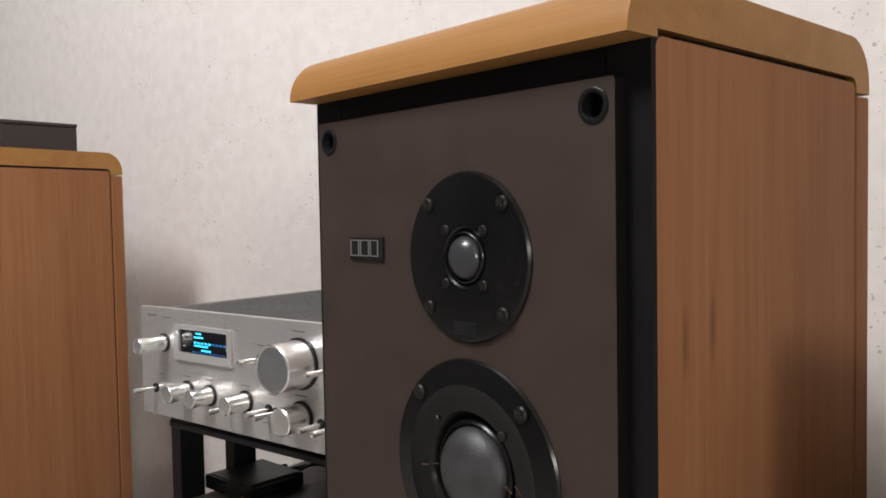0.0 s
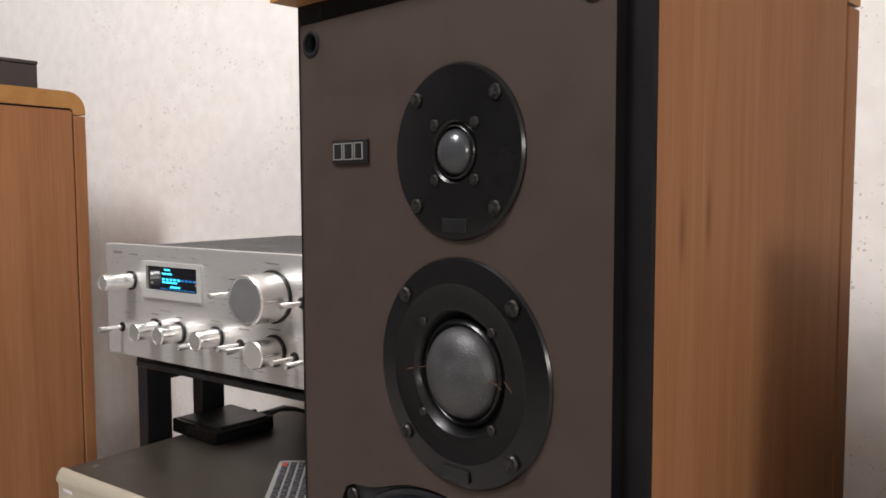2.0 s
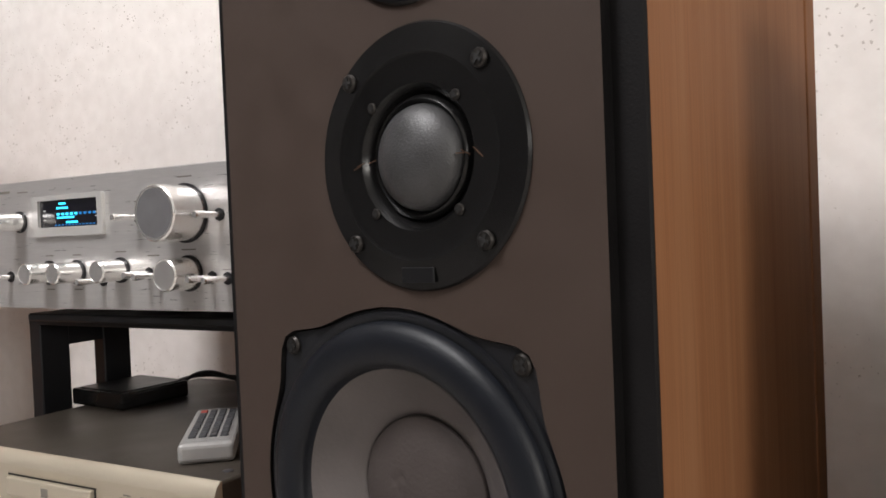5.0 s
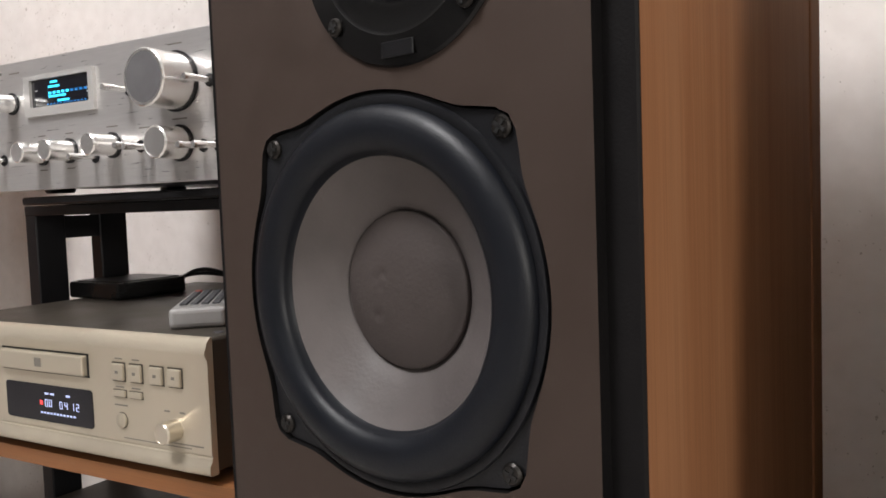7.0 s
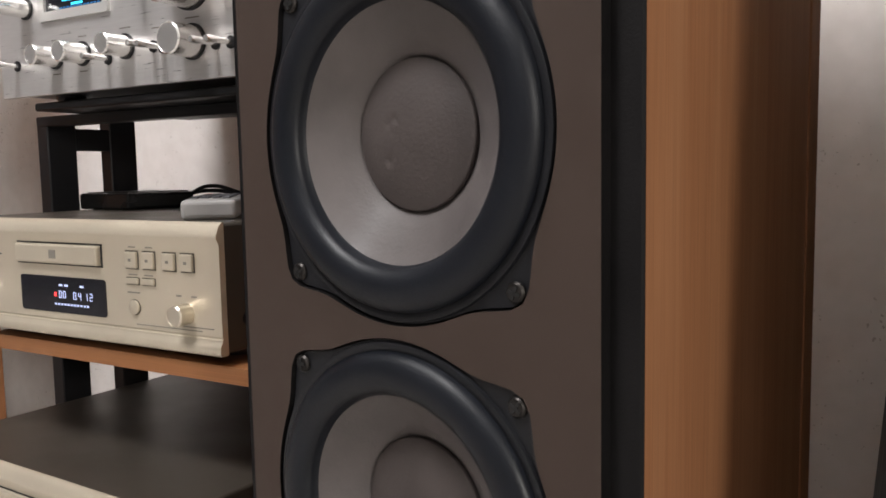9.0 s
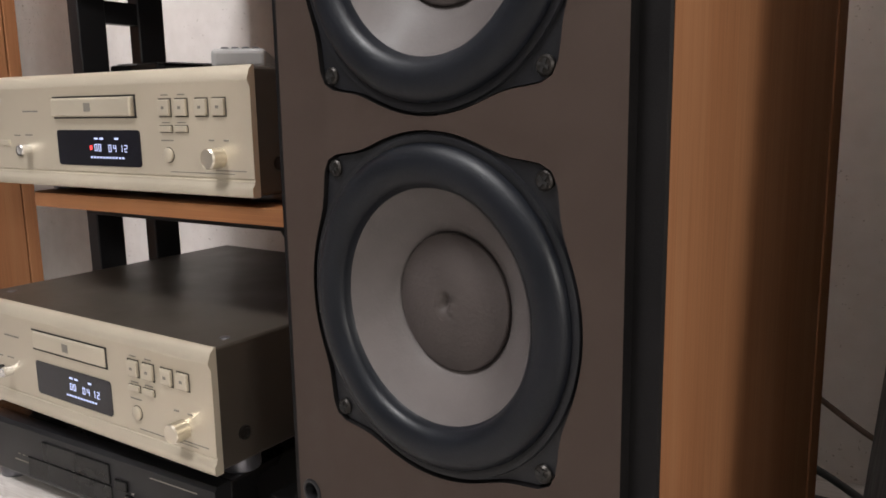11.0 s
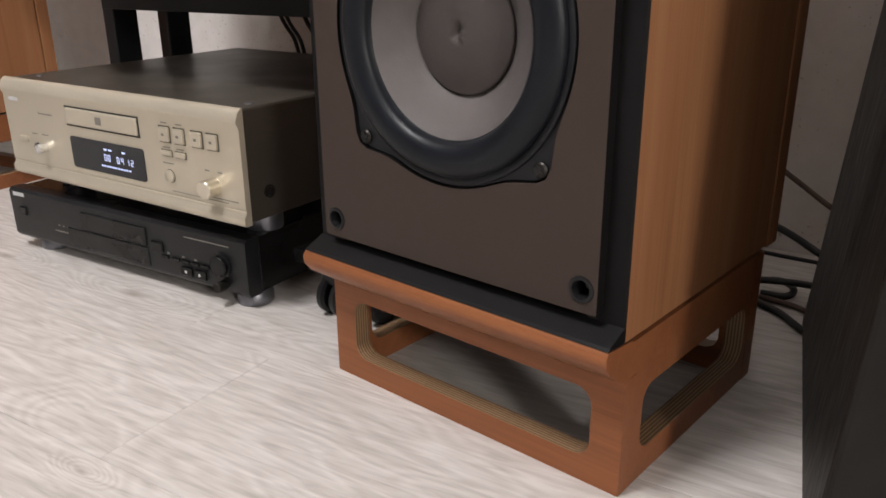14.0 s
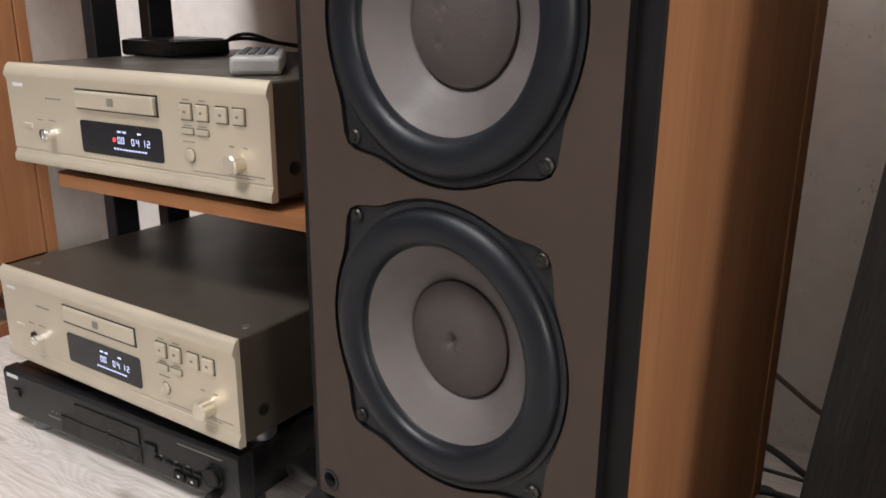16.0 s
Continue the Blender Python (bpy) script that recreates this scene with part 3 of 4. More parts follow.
    bd = part("badge", box(0.0265, 0.0645, -0.0024, 0.0, 0.8615, 0.8775, 0.0005, 1), PLASTIC, sp, "small dark badge with silver outlined blocks")
    bm = bmesh.new()
    for x0, x1 in ((0.0285, 0.0385), (0.0400, 0.0500), (0.0515, 0.0605)):
        z0, z1, w = 0.8640, 0.8755, 0.0007
        for q in ((x0, x1, z0, z0 + w), (x0, x1, z1 - w, z1), (x0, x0 + w, z0 + w, z1 - w), (x1 - w, x1, z0 + w, z1 - w)):
            box(q[0], q[1], -0.0030, -0.0024, q[2], q[3], bm=bm)
    part("emblem", bm, LOGO, bd, "silver outlined blocks")
    # plinth: four pierced plywood boards under a moulded lip
    pl = part("plinth", sweep([(0.0212, 0.1240), (-0.0108, 0.1265), (-0.0140, 0.1225), (-0.0130, 0.1150), (-0.0060, 0.1065), (0.0060, 0.0985), (0.0150, 0.0940), (0.0212, 0.0940)], XL, XR), VENEER_BASE, sp, "reddish wooden moulding over the plinth", smooth=50)
    front_op = round_rect(0.001, 0.248, 0.0215, 0.0785, 0.014)
    side_op = round_rect(0.044, 0.232, 0.0235, 0.0775, 0.014)
    part("plinth_front", plate([(-0.0245, 0.0), (XR, 0.0), (XR, 0.0945), (-0.0245, 0.0945)], [front_op], 0.0155, 0.0325, "y", 1), [VENEER_BASE, PLY_Y], pl, "pierced front board with visible ply layers")
    part("plinth_back", plate([(-0.0245, 0.0), (XR, 0.0), (XR, FOOT - 0.002), (-0.0245, FOOT - 0.002)], [front_op], 0.2405, 0.2575, "y", 1), [VENEER_BASE, PLY_Y], pl)
    for x0, x1 in ((XR - 0.017, XR - 0.0003), (-0.0242, -0.0075)):
        part("plinth_side", plate([(0.0327, 0.0), (0.2403, 0.0), (0.2403, FOOT - 0.001), (0.0214, FOOT - 0.001), (0.0214, 0.0947), (0.0327, 0.0947)], [side_op], x0, x1, "x", 1), [VENEER_BASE, PLY_X], pl)
    return sp


right_speaker = loudspeaker()
left_speaker = copy_thing(right_speaker, pose(-1.172, -0.124, 0, 0, 0, 11.5))


# ---- equipment rack and hi-fi units, in rack coordinates ----
def on_rack(name, label, category, group=""):
    return root(name, RACK, label, category, group)


def knob(parent, u, z, v, r, length, material=KNOB, name="knob", ring=True):
    k = part(name, lathe([(r, 0.0), (r, -length + 0.0015), (r - 0.0015, -length), (r * 0.90, -length), (r * 0.86, -length + 0.0004), (0, -length + 0.0004)], u, z, 40, base=v), material, parent, smooth=30)
    if ring:
        part("knob_skirt", lathe([(r + 0.0022, 0.0), (r + 0.0022, -0.0022), (r - 0.0005, -0.0024)], u, z, 40, base=v), PLASTIC, k, "black ring", smooth=30)
    return k


def lever(parent, u, z, v):
    s = part("switch", lathe([(0.0068, 0.0), (0.0068, -0.0014), (0.0036, -0.0022), (0, -0.0022)], u, z, 8, base=v), PLASTIC, parent, "black switch collar", smooth=30)
    part("toggle", lathe([(0.0026, -0.001), (0.0038, -0.0320), (0.0032, -0.0340), (0, -0.0343)], u, z, 16, base=v), KNOB, s, "slim bright toggle lever", smooth=40)


def bars(parent, spec, v, material, name="print"):
    for u, z, w, h in spec:
        part(name, box(u - w / 2, u + w / 2, v - 0.0003, v, z - h / 2, z + h / 2), material, parent)


def cd_player(name, label, u1, v0, z0, tray_out, red, foot_h, turn=0.0):
    cd = on_rack(name, label, "cd player", "two matching cd players")
    cd.matrix_world = RACK @ pose(u1, v0, 0, 0, 0, turn) @ pose(-u1, -v0, 0)
    H = 0.1225
    prof = [(0.007, H), (0.005, H), (0.0005, H - 0.004), (-0.0030, H - 0.0125), (-0.0030, H - 0.0150), (0.0, H - 0.0205), (0.0, 0.0180), (0.0010, 0.0172), (0.0010, 0.0158), (0.0, 0.0150), (0.0, 0.0125), (-0.0028, 0.0095), (-0.0030, 0.0020), (-0.0015, 0.0), (0.007, 0.0)]
    part("front_panel", sweep([(v0 + a, z0 + b) for a, b in prof], u1 - 0.434, u1), GOLD, cd, "champagne gold front panel with stepped top and foot", smooth=50)
    part("case", box(u1 - 0.432, u1 - 0.002, v0 + 0.0072, v0 + 0.395, z0 + 0.001, z0 + H - 0.0015, 0.0025, 2), GOLD_CASE, cd, "bronze-grey metal case")
    for u in (u1 - 0.405, u1 - 0.021):
        part("case_screw", lathe([(0.0052, 0.0), (0.0048, 0.0012), (0, 0.0018)], u, v0 + 0.036, 18, axis="z", base=z0 + H - 0.0018), CHROME, cd, "bright screw", smooth=50)
    part("side_screw", lathe([(0.0075, 0.0), (0.0072, 0.0022), (0.0050, 0.0026), (0.0046, 0.0014), (0, 0.0014)], v0 + 0.036, z0 + 0.030, 20, axis="x", base=u1 - 0.0021), SCREW, cd, smooth=50)
    # disc tray and display
    tray = part("disc_tray", box(u1 - 0.2975, u1 - 0.1635, v0 - tray_out, v0 + 0.004, z0 + 0.0765, z0 + 0.0965, 0.0022, 3), GOLD, cd, "closed disc tray")
    part("tray_mark", box(u1 - 0.238, u1 - 0.227, v0 - tray_out - 0.0003, v0 - tray_out, z0 + 0.082, z0 + 0.091), INK, tray)
    bm = bmesh.new()
    for q in ((u1 - 0.3005, u1 - 0.160, z0 + 0.0968, z0 + 0.0985), (u1 - 0.3005, u1 - 0.160, z0 + 0.0747, z0 + 0.0764), (u1 - 0.1632, u1 - 0.1605, z0 + 0.0747, z0 + 0.0985)):
        box(q[0], q[1], v0 - 0.0004, v0 + 0.001, q[2], q[3], bm=bm)
    part("tray_gap", bm, SLOT, cd)
    disp = part("display", plate(round_rect(u1 - 0.2975, u1 - 0.1575, z0 + 0.0245, z0 + 0.0625, 0.004), [], v0 - 0.0008, v0 + 0.001), DISPLAY, cd, "black display window with small white figures")
    segs = bmesh.new()
    def figure(u, z, w, h, on="abcdef", t=0.0008):
        for c, (a0, a1, b0, b1) in dict(a=(0, 1, 1, 1), d=(0, 1, 0, 0), g=(0, 1, .5, .5), b=(1, 1, .5, 1), c=(1, 1, 0, .5), e=(0, 0, 0, .5), f=(0, 0, .5, 1)).items():
            if c in on:
                box(u + a0 * w - t / 2, u + a1 * w + t / 2, v0 - 0.0011, v0 - 0.0008, z + b0 * h - t / 2, z + b1 * h + t / 2, bm=segs)
    for k, on in enumerate(("abcdef", "abcdef")):
        figure(u1 - 0.232 + k * 0.0065, z0 + 0.0405, 0.0035, 0.0068, on)
    for k, on in enumerate(("abcdef", "bcfg", "bc", "abged")):
        figure(u1 - 0.2085 + k * 0.0080 + (0.002 if k > 1 else 0), z0 + 0.0400, 0.0036, 0.0068, on)
    for k in range(11):
        box(u1 - 0.240 + k * 0.0052, u1 - 0.237 + k * 0.0052, v0 - 0.0011, v0 - 0.0008, z0 + 0.0325, z0 + 0.0345, bm=segs)
    for du in (-0.232, -0.223, -0.198):
        box(u1 + du, u1 + du + 0.006, v0 - 0.0011, v0 - 0.0008, z0 + 0.0525, z0 + 0.0545, bm=segs)
    part("lit_readout", segs, VFD_WHITE, disp, "glowing pale blue figures")
    if red:
        part("lit_dot", box(u1 - 0.2405, u1 - 0.2365, v0 - 0.0011, v0 - 0.0008, z0 + 0.0415, z0 + 0.0460), VFD_RED, disp, "glowing red dot")
    # keys
    for u in (-0.1165, -0.0925, -0.0645, -0.0405):
        part("key_gap", box(u1 + u - 0.0093, u1 + u + 0.0093, v0 - 0.0004, v0 + 0.001, z0 + 0.0752, z0 + 0.0938), KEY_GAP, cd)
        k = part("key", box(u1 + u - 0.0080, u1 + u + 0.0080, v0 - 0.0034, v0 + 0.001, z0 + 0.0765, z0 + 0.0925, 0.0012, 2), GOLD, cd)
        bars(k, [(u1 + u, z0 + 0.0845, 0.004, 0.0028)], v0 - 0.0034, INK, "key_mark")
    for u in (-0.1165, -0.0940):
        part("key_gap", box(u1 + u - 0.0093, u1 + u + 0.0093, v0 - 0.0004, v0 + 0.001, z0 + 0.0600, z0 + 0.0676), KEY_GAP, cd)
        part("small_key", box(u1 + u - 0.0085, u1 + u + 0.0085, v0 - 0.0026, v0 + 0.001, z0 + 0.0608, z0 + 0.0668, 0.0010, 2), GOLD, cd)
    part("key_gap", lathe([(0.0078, 0.0005), (0.0078, -0.0004), (0, -0.0004)], u1 - 0.1155, z0 + 0.0380, 28, base=v0), KEY_GAP, cd)
    part("round_key", lathe([(0.0070, 0.0), (0.0070, -0.0022), (0.0060, -0.0030), (0, -0.0032)], u1 - 0.1155, z0 + 0.0380, 28, base=v0), GOLD, cd, smooth=40)
    knob(cd, u1 - 0.0445, z0 + 0.0365, v0, 0.0098, 0.0165, KNOB_GOLD, "jog_knob", ring=False)
    part("power_key", box(u1 - 0.4085, u1 - 0.3915, v0 - 0.0022, v0 + 0.001, z0 + 0.0440, z0 + 0.0505, 0.0008, 2), GOLD, cd)
    part("headphone_jack", lathe([(0.0062, 0.0), (0.0062, -0.0022), (0.0038, -0.0022), (0.0034, 0.001), (0, 0.001)], u1 - 0.3720, z0 + 0.0385, 24, base=v0), SCREW, cd, smooth=40)
    knob(cd, u1 - 0.3540, z0 + 0.0405, v0, 0.0058, 0.0125, KNOB, "level_knob", ring=False)
    bars(cd, [(u1 - 0.345, z0 + 0.0830, 0.030, 0.0018), (u1 - 0.375, z0 + 0.0560, 0.012, 0.0014), (u1 - 0.352, z0 + 0.0565, 0.014, 0.0014), (u1 - 0.1165, z0 + 0.0970, 0.010, 0.0013), (u1 - 0.0925, z0 + 0.0970, 0.010, 0.0013), (u1 - 0.1165, z0 + 0.0700, 0.012, 0.0013), (u1 - 0.0940, z0 + 0.0700, 0.012, 0.0013), (u1 - 0.1165, z0 + 0.0525, 0.018, 0.0014), (u1 - 0.054, z0 + 0.0530, 0.007, 0.0016), (u1 - 0.034, z0 + 0.0530, 0.007, 0.0016), (u1 - 0.070, z0 + 0.0215, 0.09, 0.0010), (u1 - 0.030, z0 + 0.0245, 0.04, 0.0012)], v0, INK)
    bars(cd, [(u1 - 0.412, z0 + 0.0965, 0.020, 0.0040)], v0, INK_LIGHT, "maker_mark")
    for u in (u1 - 0.375 if foot_h < 0.02 else u1 - 0.40, u1 - 0.040):
        for v in (v0 + 0.062, v0 + 0.34):
            part("foot", lathe([(0.0195, z0 - foot_h), (0.0205, z0 - foot_h + 0.0015), (0.0205, z0 - 0.003), (0.0185, z0 + 0.0012), (0, z0 + 0.0012)], u, v, 36, axis="z"), CHROME, cd, "bright round foot", smooth=40)
    return cd


cd_player("cd_player", "champagne gold cd player standing on the wooden rack shelf", 0.009, 0.063, 0.3585, 0.0060, True, 0.0100)
cd_player("cd_player", "champagne gold cd player standing on the black deck", 0.002, 0.001, 0.1055, 0.0025, False, 0.0235, -2.5)


def black_deck():
    d = on_rack("disc_player", "low black disc player standing on the floor on silver feet", "disc player")
    u0, u1, v0, z0, z1 = -0.447, -0.017, 0.012, 0.0155, 0.083
    part("front_panel", sweep([(v0 + 0.02, z1), (v0 + 0.004, z1), (v0, z1 - 0.004), (v0, z0 + 0.006), (v0 + 0.002, z0 + 0.002), (v0 + 0.004, z0), (v0 + 0.02, z0)], u0, u1), PLASTIC, d, "black plastic front", smooth=30)
    part("case", box(u0 + 0.002, u1 - 0.001, v0 + 0.0202, v0 + 0.185, z0, z1 - 0.001, 0.003, 2), GLOSS, d, "glossy black case")
    part("disc_tray", box(u0 + 0.150, u0 + 0.270, v0 - 0.0020, v0 + 0.003, z0 + 0.0330, z0 + 0.0560, 0.0008, 1), GLOSS, d, "black disc tray")
    part("lower_window", box(u0 + 0.118, u0 + 0.271, v0 - 0.0012, v0 + 0.003, z0 + 0.0080, z0 + 0.0310, 0.0006, 1), GLOSS, d)
    part("power_key", box(u0 + 0.021, u0 + 0.033, v0 - 0.0025, v0 + 0.003, z0 + 0.0325, z0 + 0.0440, 0.001, 1), GLOSS, d)
    part("eject_key", box(u0 + 0.278, u0 + 0.298, v0 - 0.0025, v0 + 0.003, z0 + 0.0300, z0 + 0.0420, 0.001, 1), GLOSS, d)
    for u in (0.335, 0.357):
        k = part("key", box(u0 + u - 0.009, u0 + u + 0.009, v0 - 0.0030, v0 + 0.003, z0 + 0.0085, z0 + 0.0195, 0.001, 1), GLOSS, d)
        bars(k, [(u0 + u, z0 + 0.014, 0.003, 0.003)], v0 - 0.0030, INK_LIGHT, "key_mark")
    for u in (0.300, 0.318, 0.334, 0.350, 0.366):
        part("small_key", box(u0 + u - 0.006, u0 + u + 0.006, v0 - 0.0022, v0 + 0.003, z0 + 0.0235, z0 + 0.0275, 0.0006, 1), GLOSS, d)
    knob(d, u0 + 0.392, z0 + 0.0330, v0, 0.0120, 0.0080, GLOSS, "jog_dial", ring=True)
    knob(d, u0 + 0.392, z0 + 0.0090, v0, 0.0060, 0.0120, SCREW, "headphone_jack", ring=False)
    bars(d, [(u0 + 0.020, z1 - 0.0075, 0.024, 0.0050)], v0, INK_LIGHT, "maker_mark")
    bars(d, [(u0 + 0.100 + 0.009 * k, z0 + 0.030, 0.004, 0.0016) for k in range(5)] + [(u0 + 0.105, z0 + 0.022, 0.03, 0.0016), (u0 + 0.118, z0 + 0.012, 0.002, 0.002), (u0 + 0.370, z0 + 0.0560, 0.07, 0.0012), (u0 + 0.305, z0 + 0.0305, 0.004, 0.002), (u0 + 0.330, z0 + 0.0305, 0.004, 0.002), (u0 + 0.350, z0 + 0.0305, 0.004, 0.002)], v0, INK, "print")
    for u in (u0 + 0.045, u1 - 0.019):
        for v in (v0 + 0.028, v0 + 0.15):
            part("foot", lathe([(0.0200, 0.0), (0.0210, 0.0015), (0.0210, 0.0125), (0.018, 0.0165), (0, 0.0165)], u, v, 32, axis="z"), CHROME, d, "silver round foot", smooth=40)


black_deck()


def amplifier():
    a = on_rack("amplifier", "brushed silver stereo amplifier with bright knobs and blue lit meter window", "amplifier")
    u0, u1, v0, z0, z1 = -0.434, -0.016, 0.147, 0.6215, 0.772
    part("front_panel", box(u0, u1, v0, v0 + 0.008, z0, z1, 0.0012, 2), SILVER, a, "brushed aluminium front panel")
    part("case", box(u0 + 0.004, u1 - 0.004, v0 + 0.0082, v0 + 0.34, z0 + 0.004, z1 - 0.006, 0.002, 1), AMP_TOP, a, "dark grey metal cover")
    bm = bmesh.new()
    for k in range(34):
        v = v0 + 0.03 + k * 0.0088
        box(u0 + 0.03, u1 - 0.03, v, v + 0.0042, z1 - 0.0062, z1 - 0.0048, bm=bm)
    part("vent_slats", bm, AMP_TOP, a, "ribbed vents of the cover")
    fr = part("meter_frame", plate(round_rect(-0.3475, -0.2250, 0.7050, 0.7520, 0.002, 2), [round_rect(-0.3365, -0.2330, 0.7155, 0.7465, 0.0015, 2)], v0 - 0.0045, v0), FRAME_SILVER, a, "bright meter surround")
    part("meter_glass", box(-0.3365, -0.2330, v0 - 0.0012, v0, 0.7155, 0.7465), DISPLAY, fr, "dark meter glass")
    bm, bm2 = bmesh.new(), bmesh.new()
    for k in range(9):
        box(-0.306 + k * 0.0078, -0.3015 + k * 0.0078, v0 - 0.0016, v0 - 0.0012, 0.7288, 0.7314, bm=bm2 if k < 5 else bm)
    for u_, w_, z_ in ((-0.306, 0.020, 0.7361), (-0.306, 0.030, 0.7251), (-0.302, 0.012, 0.7411), (-0.290, 0.02, 0.7196)):
        box(u_, u_ + w_, v0 - 0.0016, v0 - 0.0012, z_, z_ + 0.0022, bm=bm2)
    for k in range(12):
        box(-0.310 + k * 0.006, -0.307 + k * 0.006, v0 - 0.0016, v0 - 0.0012, 0.7172, 0.7184, bm=bm)
    part("meter_bars", bm, VFD_BLUE, fr, "glowing blue level bars")
    part("meter_peaks", bm2, VFD_CYAN, fr, "glowing bright cyan level bars")
    bars(fr, [(-0.328, 0.7241, 0.004, 0.0012), (-0.328, 0.7346, 0.004, 0.0012), (-0.237, 0.7261, 0.005, 0.0012), (-0.237, 0.7306, 0.005, 0.0012)], v0 - 0.0012, INK_LIGHT, "scale_print")
    k = knob(a, -0.101, 0.7225, v0, 0.0285, 0.042, KNOB, "volume_knob")
    part("knob_face", lathe([(0.0245, -0.0418), (0, -0.0420)], -0.101, 0.7225, 48, base=v0), mat("knob_face", (0.30, 0.30, 0.31), 0.35, metal=0.7, vary=0.06, vary_scale=70), k, "grey knob face")
    knob(a, -0.376, 0.7240, v0, 0.0105, 0.042, KNOB, "power_knob")
    knob(a, -0.325, 0.6635, v0, 0.0118, 0.033, KNOB, "tone_knob")
    knob(a, -0.2760, 0.6635, v0, 0.0118, 0.033, KNOB, "tone_knob")
    knob(a, -0.2030, 0.6650, v0, 0.0118, 0.033, KNOB, "selector_knob")
    knob(a, -0.1000, 0.6605, v0, 0.0165, 0.034, KNOB, "selector_knob")
    for u, z in ((-0.172, 0.7210), (-0.0545, 0.7190), (-0.400, 0.6590), (-0.2330, 0.6540), (-0.1590, 0.6610), (-0.1450, 0.6590), (-0.0680, 0.6560), (-0.0470, 0.6550)):
        lever(a, u, z, v0)
    bars(a, [(-0.405, 0.7605, 0.022, 0.0030), (-0.370, 0.7590, 0.020, 0.0014)], v0, INK, "maker_mark")
    bars(a, [(-0.325, 0.6830, 0.014, 0.0013), (-0.276, 0.6830, 0.014, 0.0013), (-0.203, 0.6850, 0.018, 0.0013), (-0.152, 0.6800, 0.018, 0.0013), (-0.100, 0.6850, 0.02, 0.0013), (-0.101, 0.7600, 0.02, 0.0014), (-0.172, 0.7380, 0.012, 0.0013), (-0.325, 0.6440, 0.014, 0.0013), (-0.276, 0.6440, 0.014, 0.0013)], v0, INK, "print")
    for u in (u0 + 0.05, u1 - 0.05):
        for v in (v0 + 0.06, v0 + 0.24):
            part("foot", lathe([(0.016, -0.0025), (0.018, 0.0), (0.018, 0.006), (0, 0.006)], u, v, 24, axis="z", base=z0), PLASTIC, a, smooth=40)


amplifier()


def rack():
    r = on_rack("equipment_rack", "black steel hi-fi rack with a wooden shelf", "rack")
    for u0, u1 in ((-0.4725, -0.4500), (0.060, 0.0825)):
        for v0, v1 in ((0.214, 0.257), (0.311, 0.356)):
            part("post", box(u0, u1, v0, v1, 0.0, 0.604, 0.0015, 1), STEEL_BLACK, r, "square black steel post")
        for z in (0.560, 0.300):
            part("spacer", box(u0 + 0.002, u1 - 0.002, 0.257, 0.311, z, z + 0.03), STEEL_BLACK, r)
    for z0, z1 in ((0.5915, 0.6045), (0.298, 0.3322)):
        part("beam", box(-0.4715, 0.0815, 0.2130, 0.2350, z0, z1, 0.0012, 1), STEEL_BLACK, r, "black cross beam")
    part("top_plate", box(-0.385, 0.060, 0.155, 0.40, 0.6046, 0.6142, 0.002, 1), STEEL_BLACK, r, "thin black top plate")
    part("shelf", sweep(round_rect(-0.366, 0.075, 0.068, 0.37, 0.018, 5), 0.3324, 0.3484, "z"), SHELF_WOOD, r, "reddish wooden shelf with rounded corners", smooth=40)


rack()


# ---- loose things ----
def set_top_box():
    s = root("set_top_box", pose(-0.603, 0.262, 0.4797, 0, 0, 5), "flat glossy black adapter box on top of the cd player", "adapter")
    part("body", box(-0.058, 0.053, -0.053, 0.053, 0.0, 0.022, 0.004, 3), GLOSS, s)
    part("lid_edge", box(-0.047, 0.047, -0.047, 0.047, 0.0221, 0.0235, 0.0006, 1), PLASTIC, s)
    for k in (-0.02, 0.0, 0.02):
        part("plug", lathe([(0.004, 0.0), (0.004, 0.016), (0.0028, 0.02), (0, 0.02)], k, 0.012, 12, axis="y", base=0.053), PLASTIC, s, smooth=40)


set_top_box()
tube("adapter_cable", [(-0.590, 0.325, 0.492), (-0.556, 0.345, 0.508), (-0.515, 0.375, 0.496), (-0.47, 0.44, 0.484)], 0.0028, CABLE, "thin black cable behind the adapter box", group="adapter cables")
tube("adapter_cable", [(-0.608, 0.325, 0.492), (-0.575, 0.352, 0.501), (-0.54, 0.385, 0.496), (-0.50, 0.45, 0.484)], 0.0028, CABLE, "thin black cable behind the adapter box", group="adapter cables")


def remote():
    r = root("remote_control", pose(-0.300, 0.178, 0.4797, 0, 0, -40.8), "light grey remote control with dark keys lying on the cd player", "remote control")
    part("body", box(-0.088, 0.075, -0.027, 0.027, 0.0, 0.020, 0.005, 3), REMOTE, r)
    part("key_field", box(-0.070, 0.062, -0.021, 0.021, 0.0201, 0.0206, 0.0002, 1), REMOTE, r)
    for i in range(9):
        for j in range(4):
            x, y = -0.064 + i * 0.0142, -0.0155 + j * 0.0103
            part("key", box(x - 0.0052, x + 0.0052, y - 0.0036, y + 0.0036, 0.0200, 0.0225, 0.0006, 1), KEY_RED if (i, j) == (0, 0) else KEY_DARK, r)


remote()


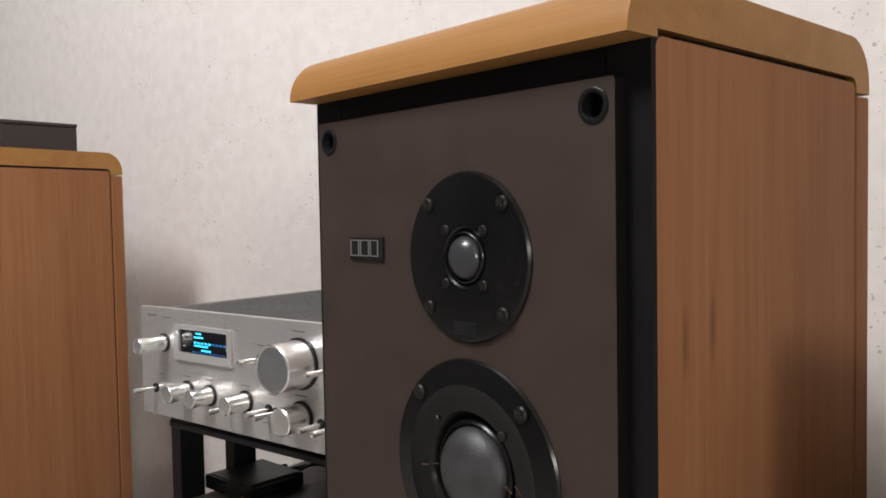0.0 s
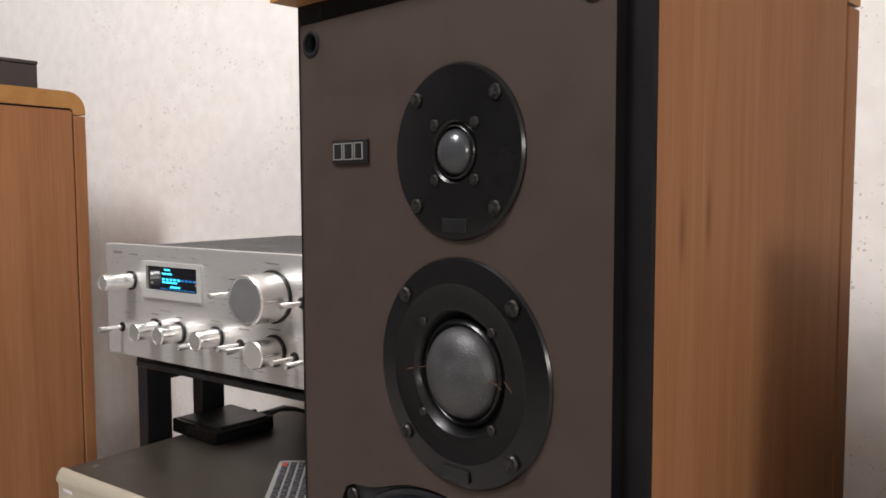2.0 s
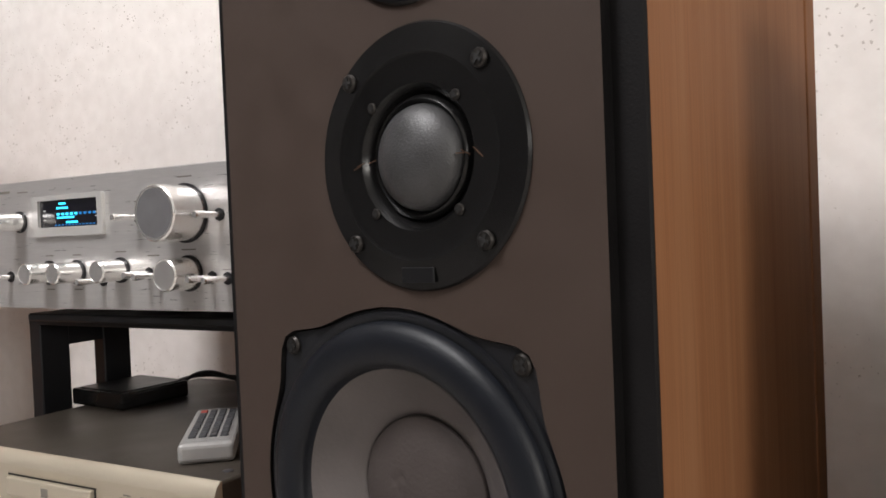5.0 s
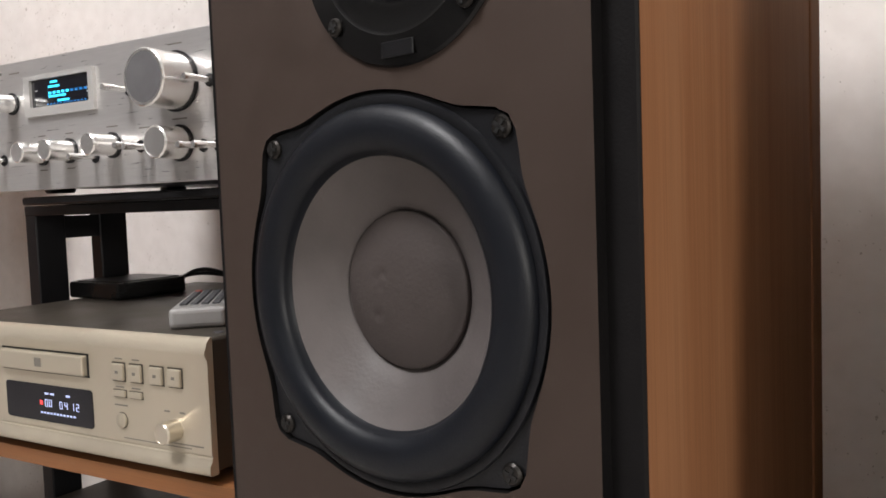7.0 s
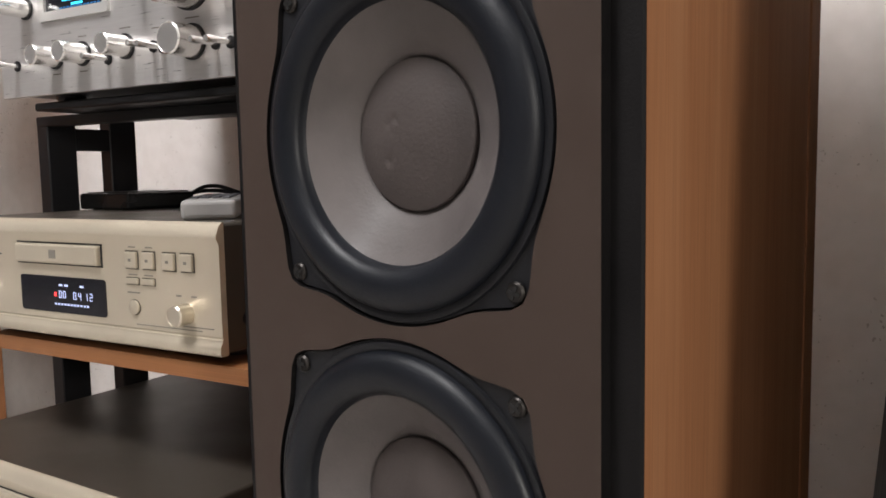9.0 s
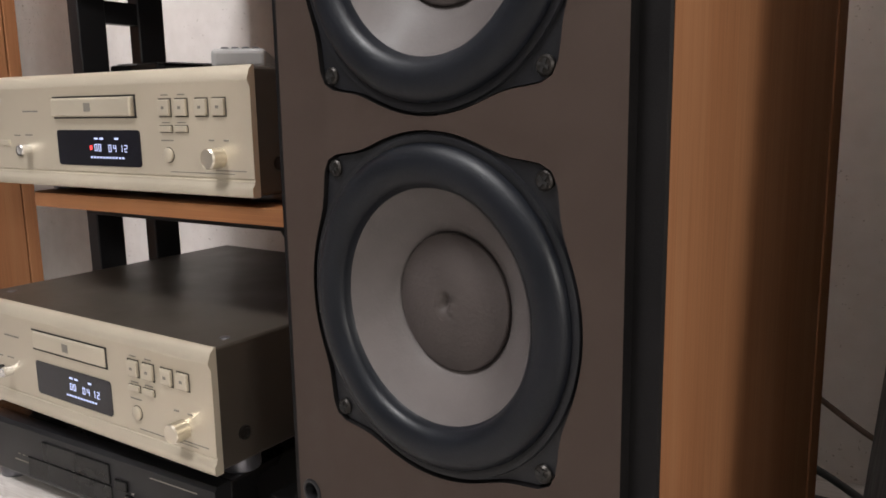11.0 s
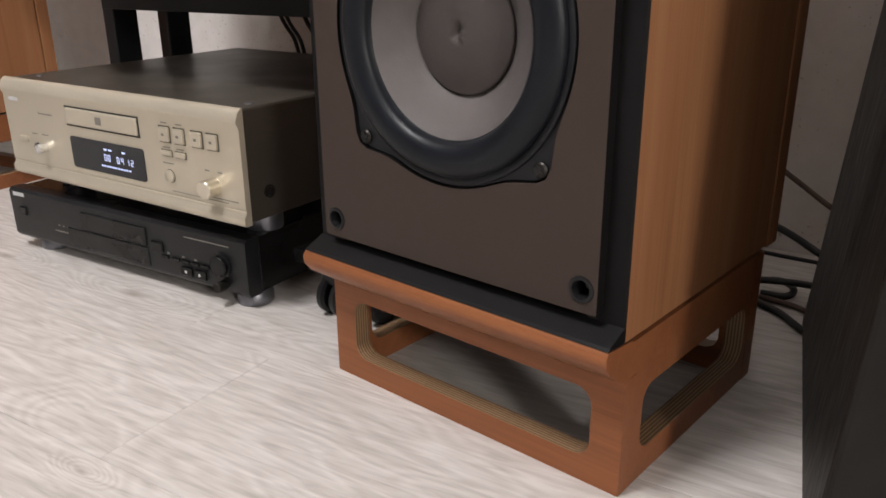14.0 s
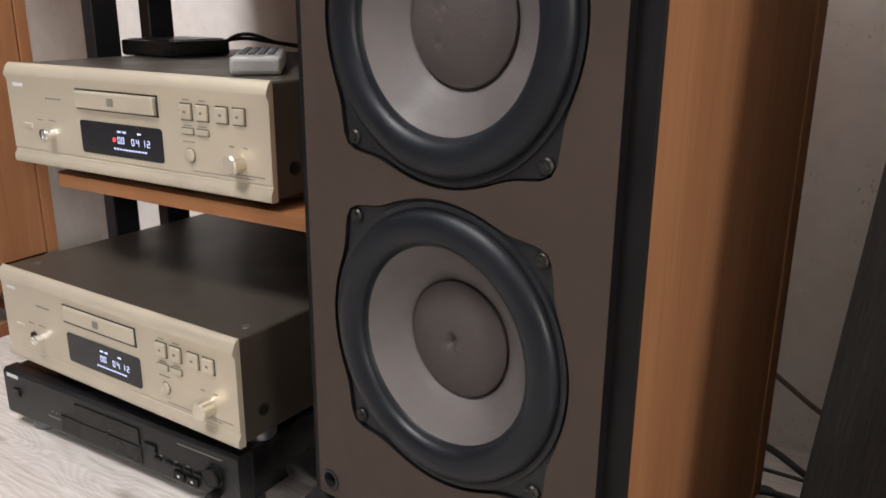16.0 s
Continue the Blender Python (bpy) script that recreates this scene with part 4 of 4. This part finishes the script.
def dolly():
    d = root("equipment_dolly", pose(-0.105, 0.135, 0), "low black wheeled dolly between rack and loudspeaker", "dolly")
    part("deck", box(-0.062, 0.055, -0.055, 0.20, 0.056, 0.072, 0.003, 2), GLOSS, d)
    for x, y in ((-0.012, -0.034), (0.030, -0.020)):
        c = part("caster", box(x - 0.016, x + 0.016, y - 0.012, y + 0.012, 0.036, 0.056, 0.002, 1), PLASTIC, d)
        for s in (-0.0155, 0.0045):
            part("wheel", lathe([(0.0, 0.0), (0.019, 0.0), (0.0225, 0.0025), (0.0225, 0.0085), (0.019, 0.011), (0.010, 0.011), (0.008, 0.0095), (0, 0.0095)], y, 0.0225, 28, axis="x", base=x + s), PLASTIC, c, "black twin wheel", smooth=35)


dolly()


def dark_box():
    b = root("storage_box", pose(-1.085, 0.066, TOP + 0.0005, 0, 0, 7.0), "small dark brown box lying on the loudspeaker", "box")
    part("body", box(-0.12, 0.105, -0.06, 0.065, 0.0, 0.044, 0.0015, 1), mat("dark_box", (0.022, 0.016, 0.016), 0.5, vary=0.15, vary_scale=20), b)
    part("lid", box(-0.121, 0.106, -0.061, 0.066, 0.0441, 0.050, 0.0012, 1), mat("dark_lid", (0.026, 0.020, 0.020), 0.45, vary=0.15, vary_scale=20), b)


dark_box()


def tapered(x0, x1, y0, y1, z0, z1, taper):
    """A box whose upright sides lean in by taper at the height of one metre."""
    bm = box(x0, x1, y0, y1, z0, z1, 0.004, 2)
    for v in bm.verts:
        v.co.x = v.co.x + taper * v.co.z * (1 if v.co.x < (x0 + x1) / 2 else -1)
    return bm


def black_speaker():
    """Tall black tapering cabinet to the front right; its side and one front edge show."""
    s = root("black_loudspeaker", pose(0.402, 0.019, 0, 0, 0, 18.5), "tall black tapering loudspeaker standing on the floor", "loudspeaker")
    body = tapered(0.0, 0.46, 0.0, 0.40, 0.0, 0.845, 0.066)
    for v in body.verts:      # the unseen top is lowered towards the back to bring down its wall shadow
        if v.co.z > 0.5 and v.co.y > 0.2:
            v.co.z -= 0.11
    part("cabinet", body, mat("black_ash", (0.010, 0.0085, 0.0075), 0.5, spec=0.25, vary=0.3, vary_scale=30, stretch=(1, 8, 1)), s, "black wood-grained cabinet")
    part("grille", tapered(0.042, 0.418, -0.012, -0.0004, 0.03, 0.83, 0.066), mat("grille_cloth", (0.018, 0.020, 0.026), 0.9, spec=0.1, bump=0.6, bump_scale=1500, vary=0.1, vary_scale=40), s, "grey-blue woven grille cloth")


black_speaker()

for k, pts in enumerate([
    [(0.16, 0.40, 0.115), (0.228, 0.44, 0.084), (0.284, 0.445, 0.058), (0.40, 0.46, 0.02)],
    [(0.17, 0.42, 0.060), (0.228, 0.445, 0.052), (0.29, 0.455, 0.050), (0.40, 0.47, 0.04)],
    [(0.16, 0.40, 0.020), (0.218, 0.45, 0.018), (0.277, 0.46, 0.020), (0.38, 0.46, 0.008)],
    [(0.20, 0.45, 0.014), (0.236, 0.472, 0.010), (0.243, 0.455, 0.005), (0.215, 0.44, 0.0045)],
    [(0.17, 0.40, 0.012), (0.231, 0.409, 0.005), (0.293, 0.366, 0.0045), (0.36, 0.33, 0.0045)],
]):
    tube("floor_cable", pts, 0.0040 if k != 1 else 0.0024, CABLE, "black cable running behind the loudspeaker", group="cables by the wall")
tube("brown_cord", [(0.12, 0.575, 0.150), (0.195, 0.585, 0.100), (0.248, 0.590, 0.068), (0.36, 0.60, 0.02)], 0.0034, CABLE_BROWN, "brown cord hanging along the wall", group="cables by the wall")
tube("brown_cord", [(0.18, 0.42, 0.006), (0.25, 0.43, 0.004), (0.28, 0.42, 0.004), (0.38, 0.41, 0.004)], 0.0032, CABLE_BROWN, "brown cord on the floor", group="cables by the wall")


def rk(u, v, z):
    return tuple(RACK @ Vector((u, v, z)))


for du, w in ((0.0, 0.0032), (0.012, 0.0032), (0.050, 0.0036), (0.068, 0.0030)):
    tube("rack_cable", [rk(-0.36 + du, 0.44, 0.330), rk(-0.335 + du, 0.445, 0.27), rk(-0.315 + du, 0.45, 0.235), rk(-0.30 + du, 0.44, 0.15)], w, CABLE, "black cable hanging behind the rack", group="cables behind the rack")

# ---- floor planks, each a piece of its own ----
PW, PL = 0.193, 1.28
cell = None
X0, X1, Y0, Y1 = -3.17, 4.23, -4.54, 0.569      # the room's inner edges, along and across the planks
plank_rng = random.Random(4)
shifts = [plank_rng.random() * PL for row in range(28)]
for row in range(-24, 3):
    shift = shifts[(row + 16) % 28]
    for col in range(-4, 4):
        x0, x1, y0, y1 = max(X0, col * PL + shift), min(X1, col * PL + shift + PL), max(Y0, row * PW), min(Y1, row * PW + PW)
        if x1 - x0 < 0.02 or y1 - y0 < 0.01:
            continue
        if cell is None:
            bm = box(0.0, PL - 0.0003, 0.0, PW - 0.0003, -0.0098, 0.0)
            bmesh.ops.bevel(bm, geom=[e for e in bm.edges if all(v.co.z > -0.001 for v in e.verts)], offset=0.0003, segments=1, affect="EDGES")
            ob = part("plank", bm, LAMINATE, floor_ob)
            cell = ob.data
        else:
            ob = new("plank", cell)
            ob.parent = floor_ob
        ob.matrix_local = pose(x0, y0, 0) @ Matrix.Diagonal(((x1 - x0) / PL, (y1 - y0) / PW, 1, 1))
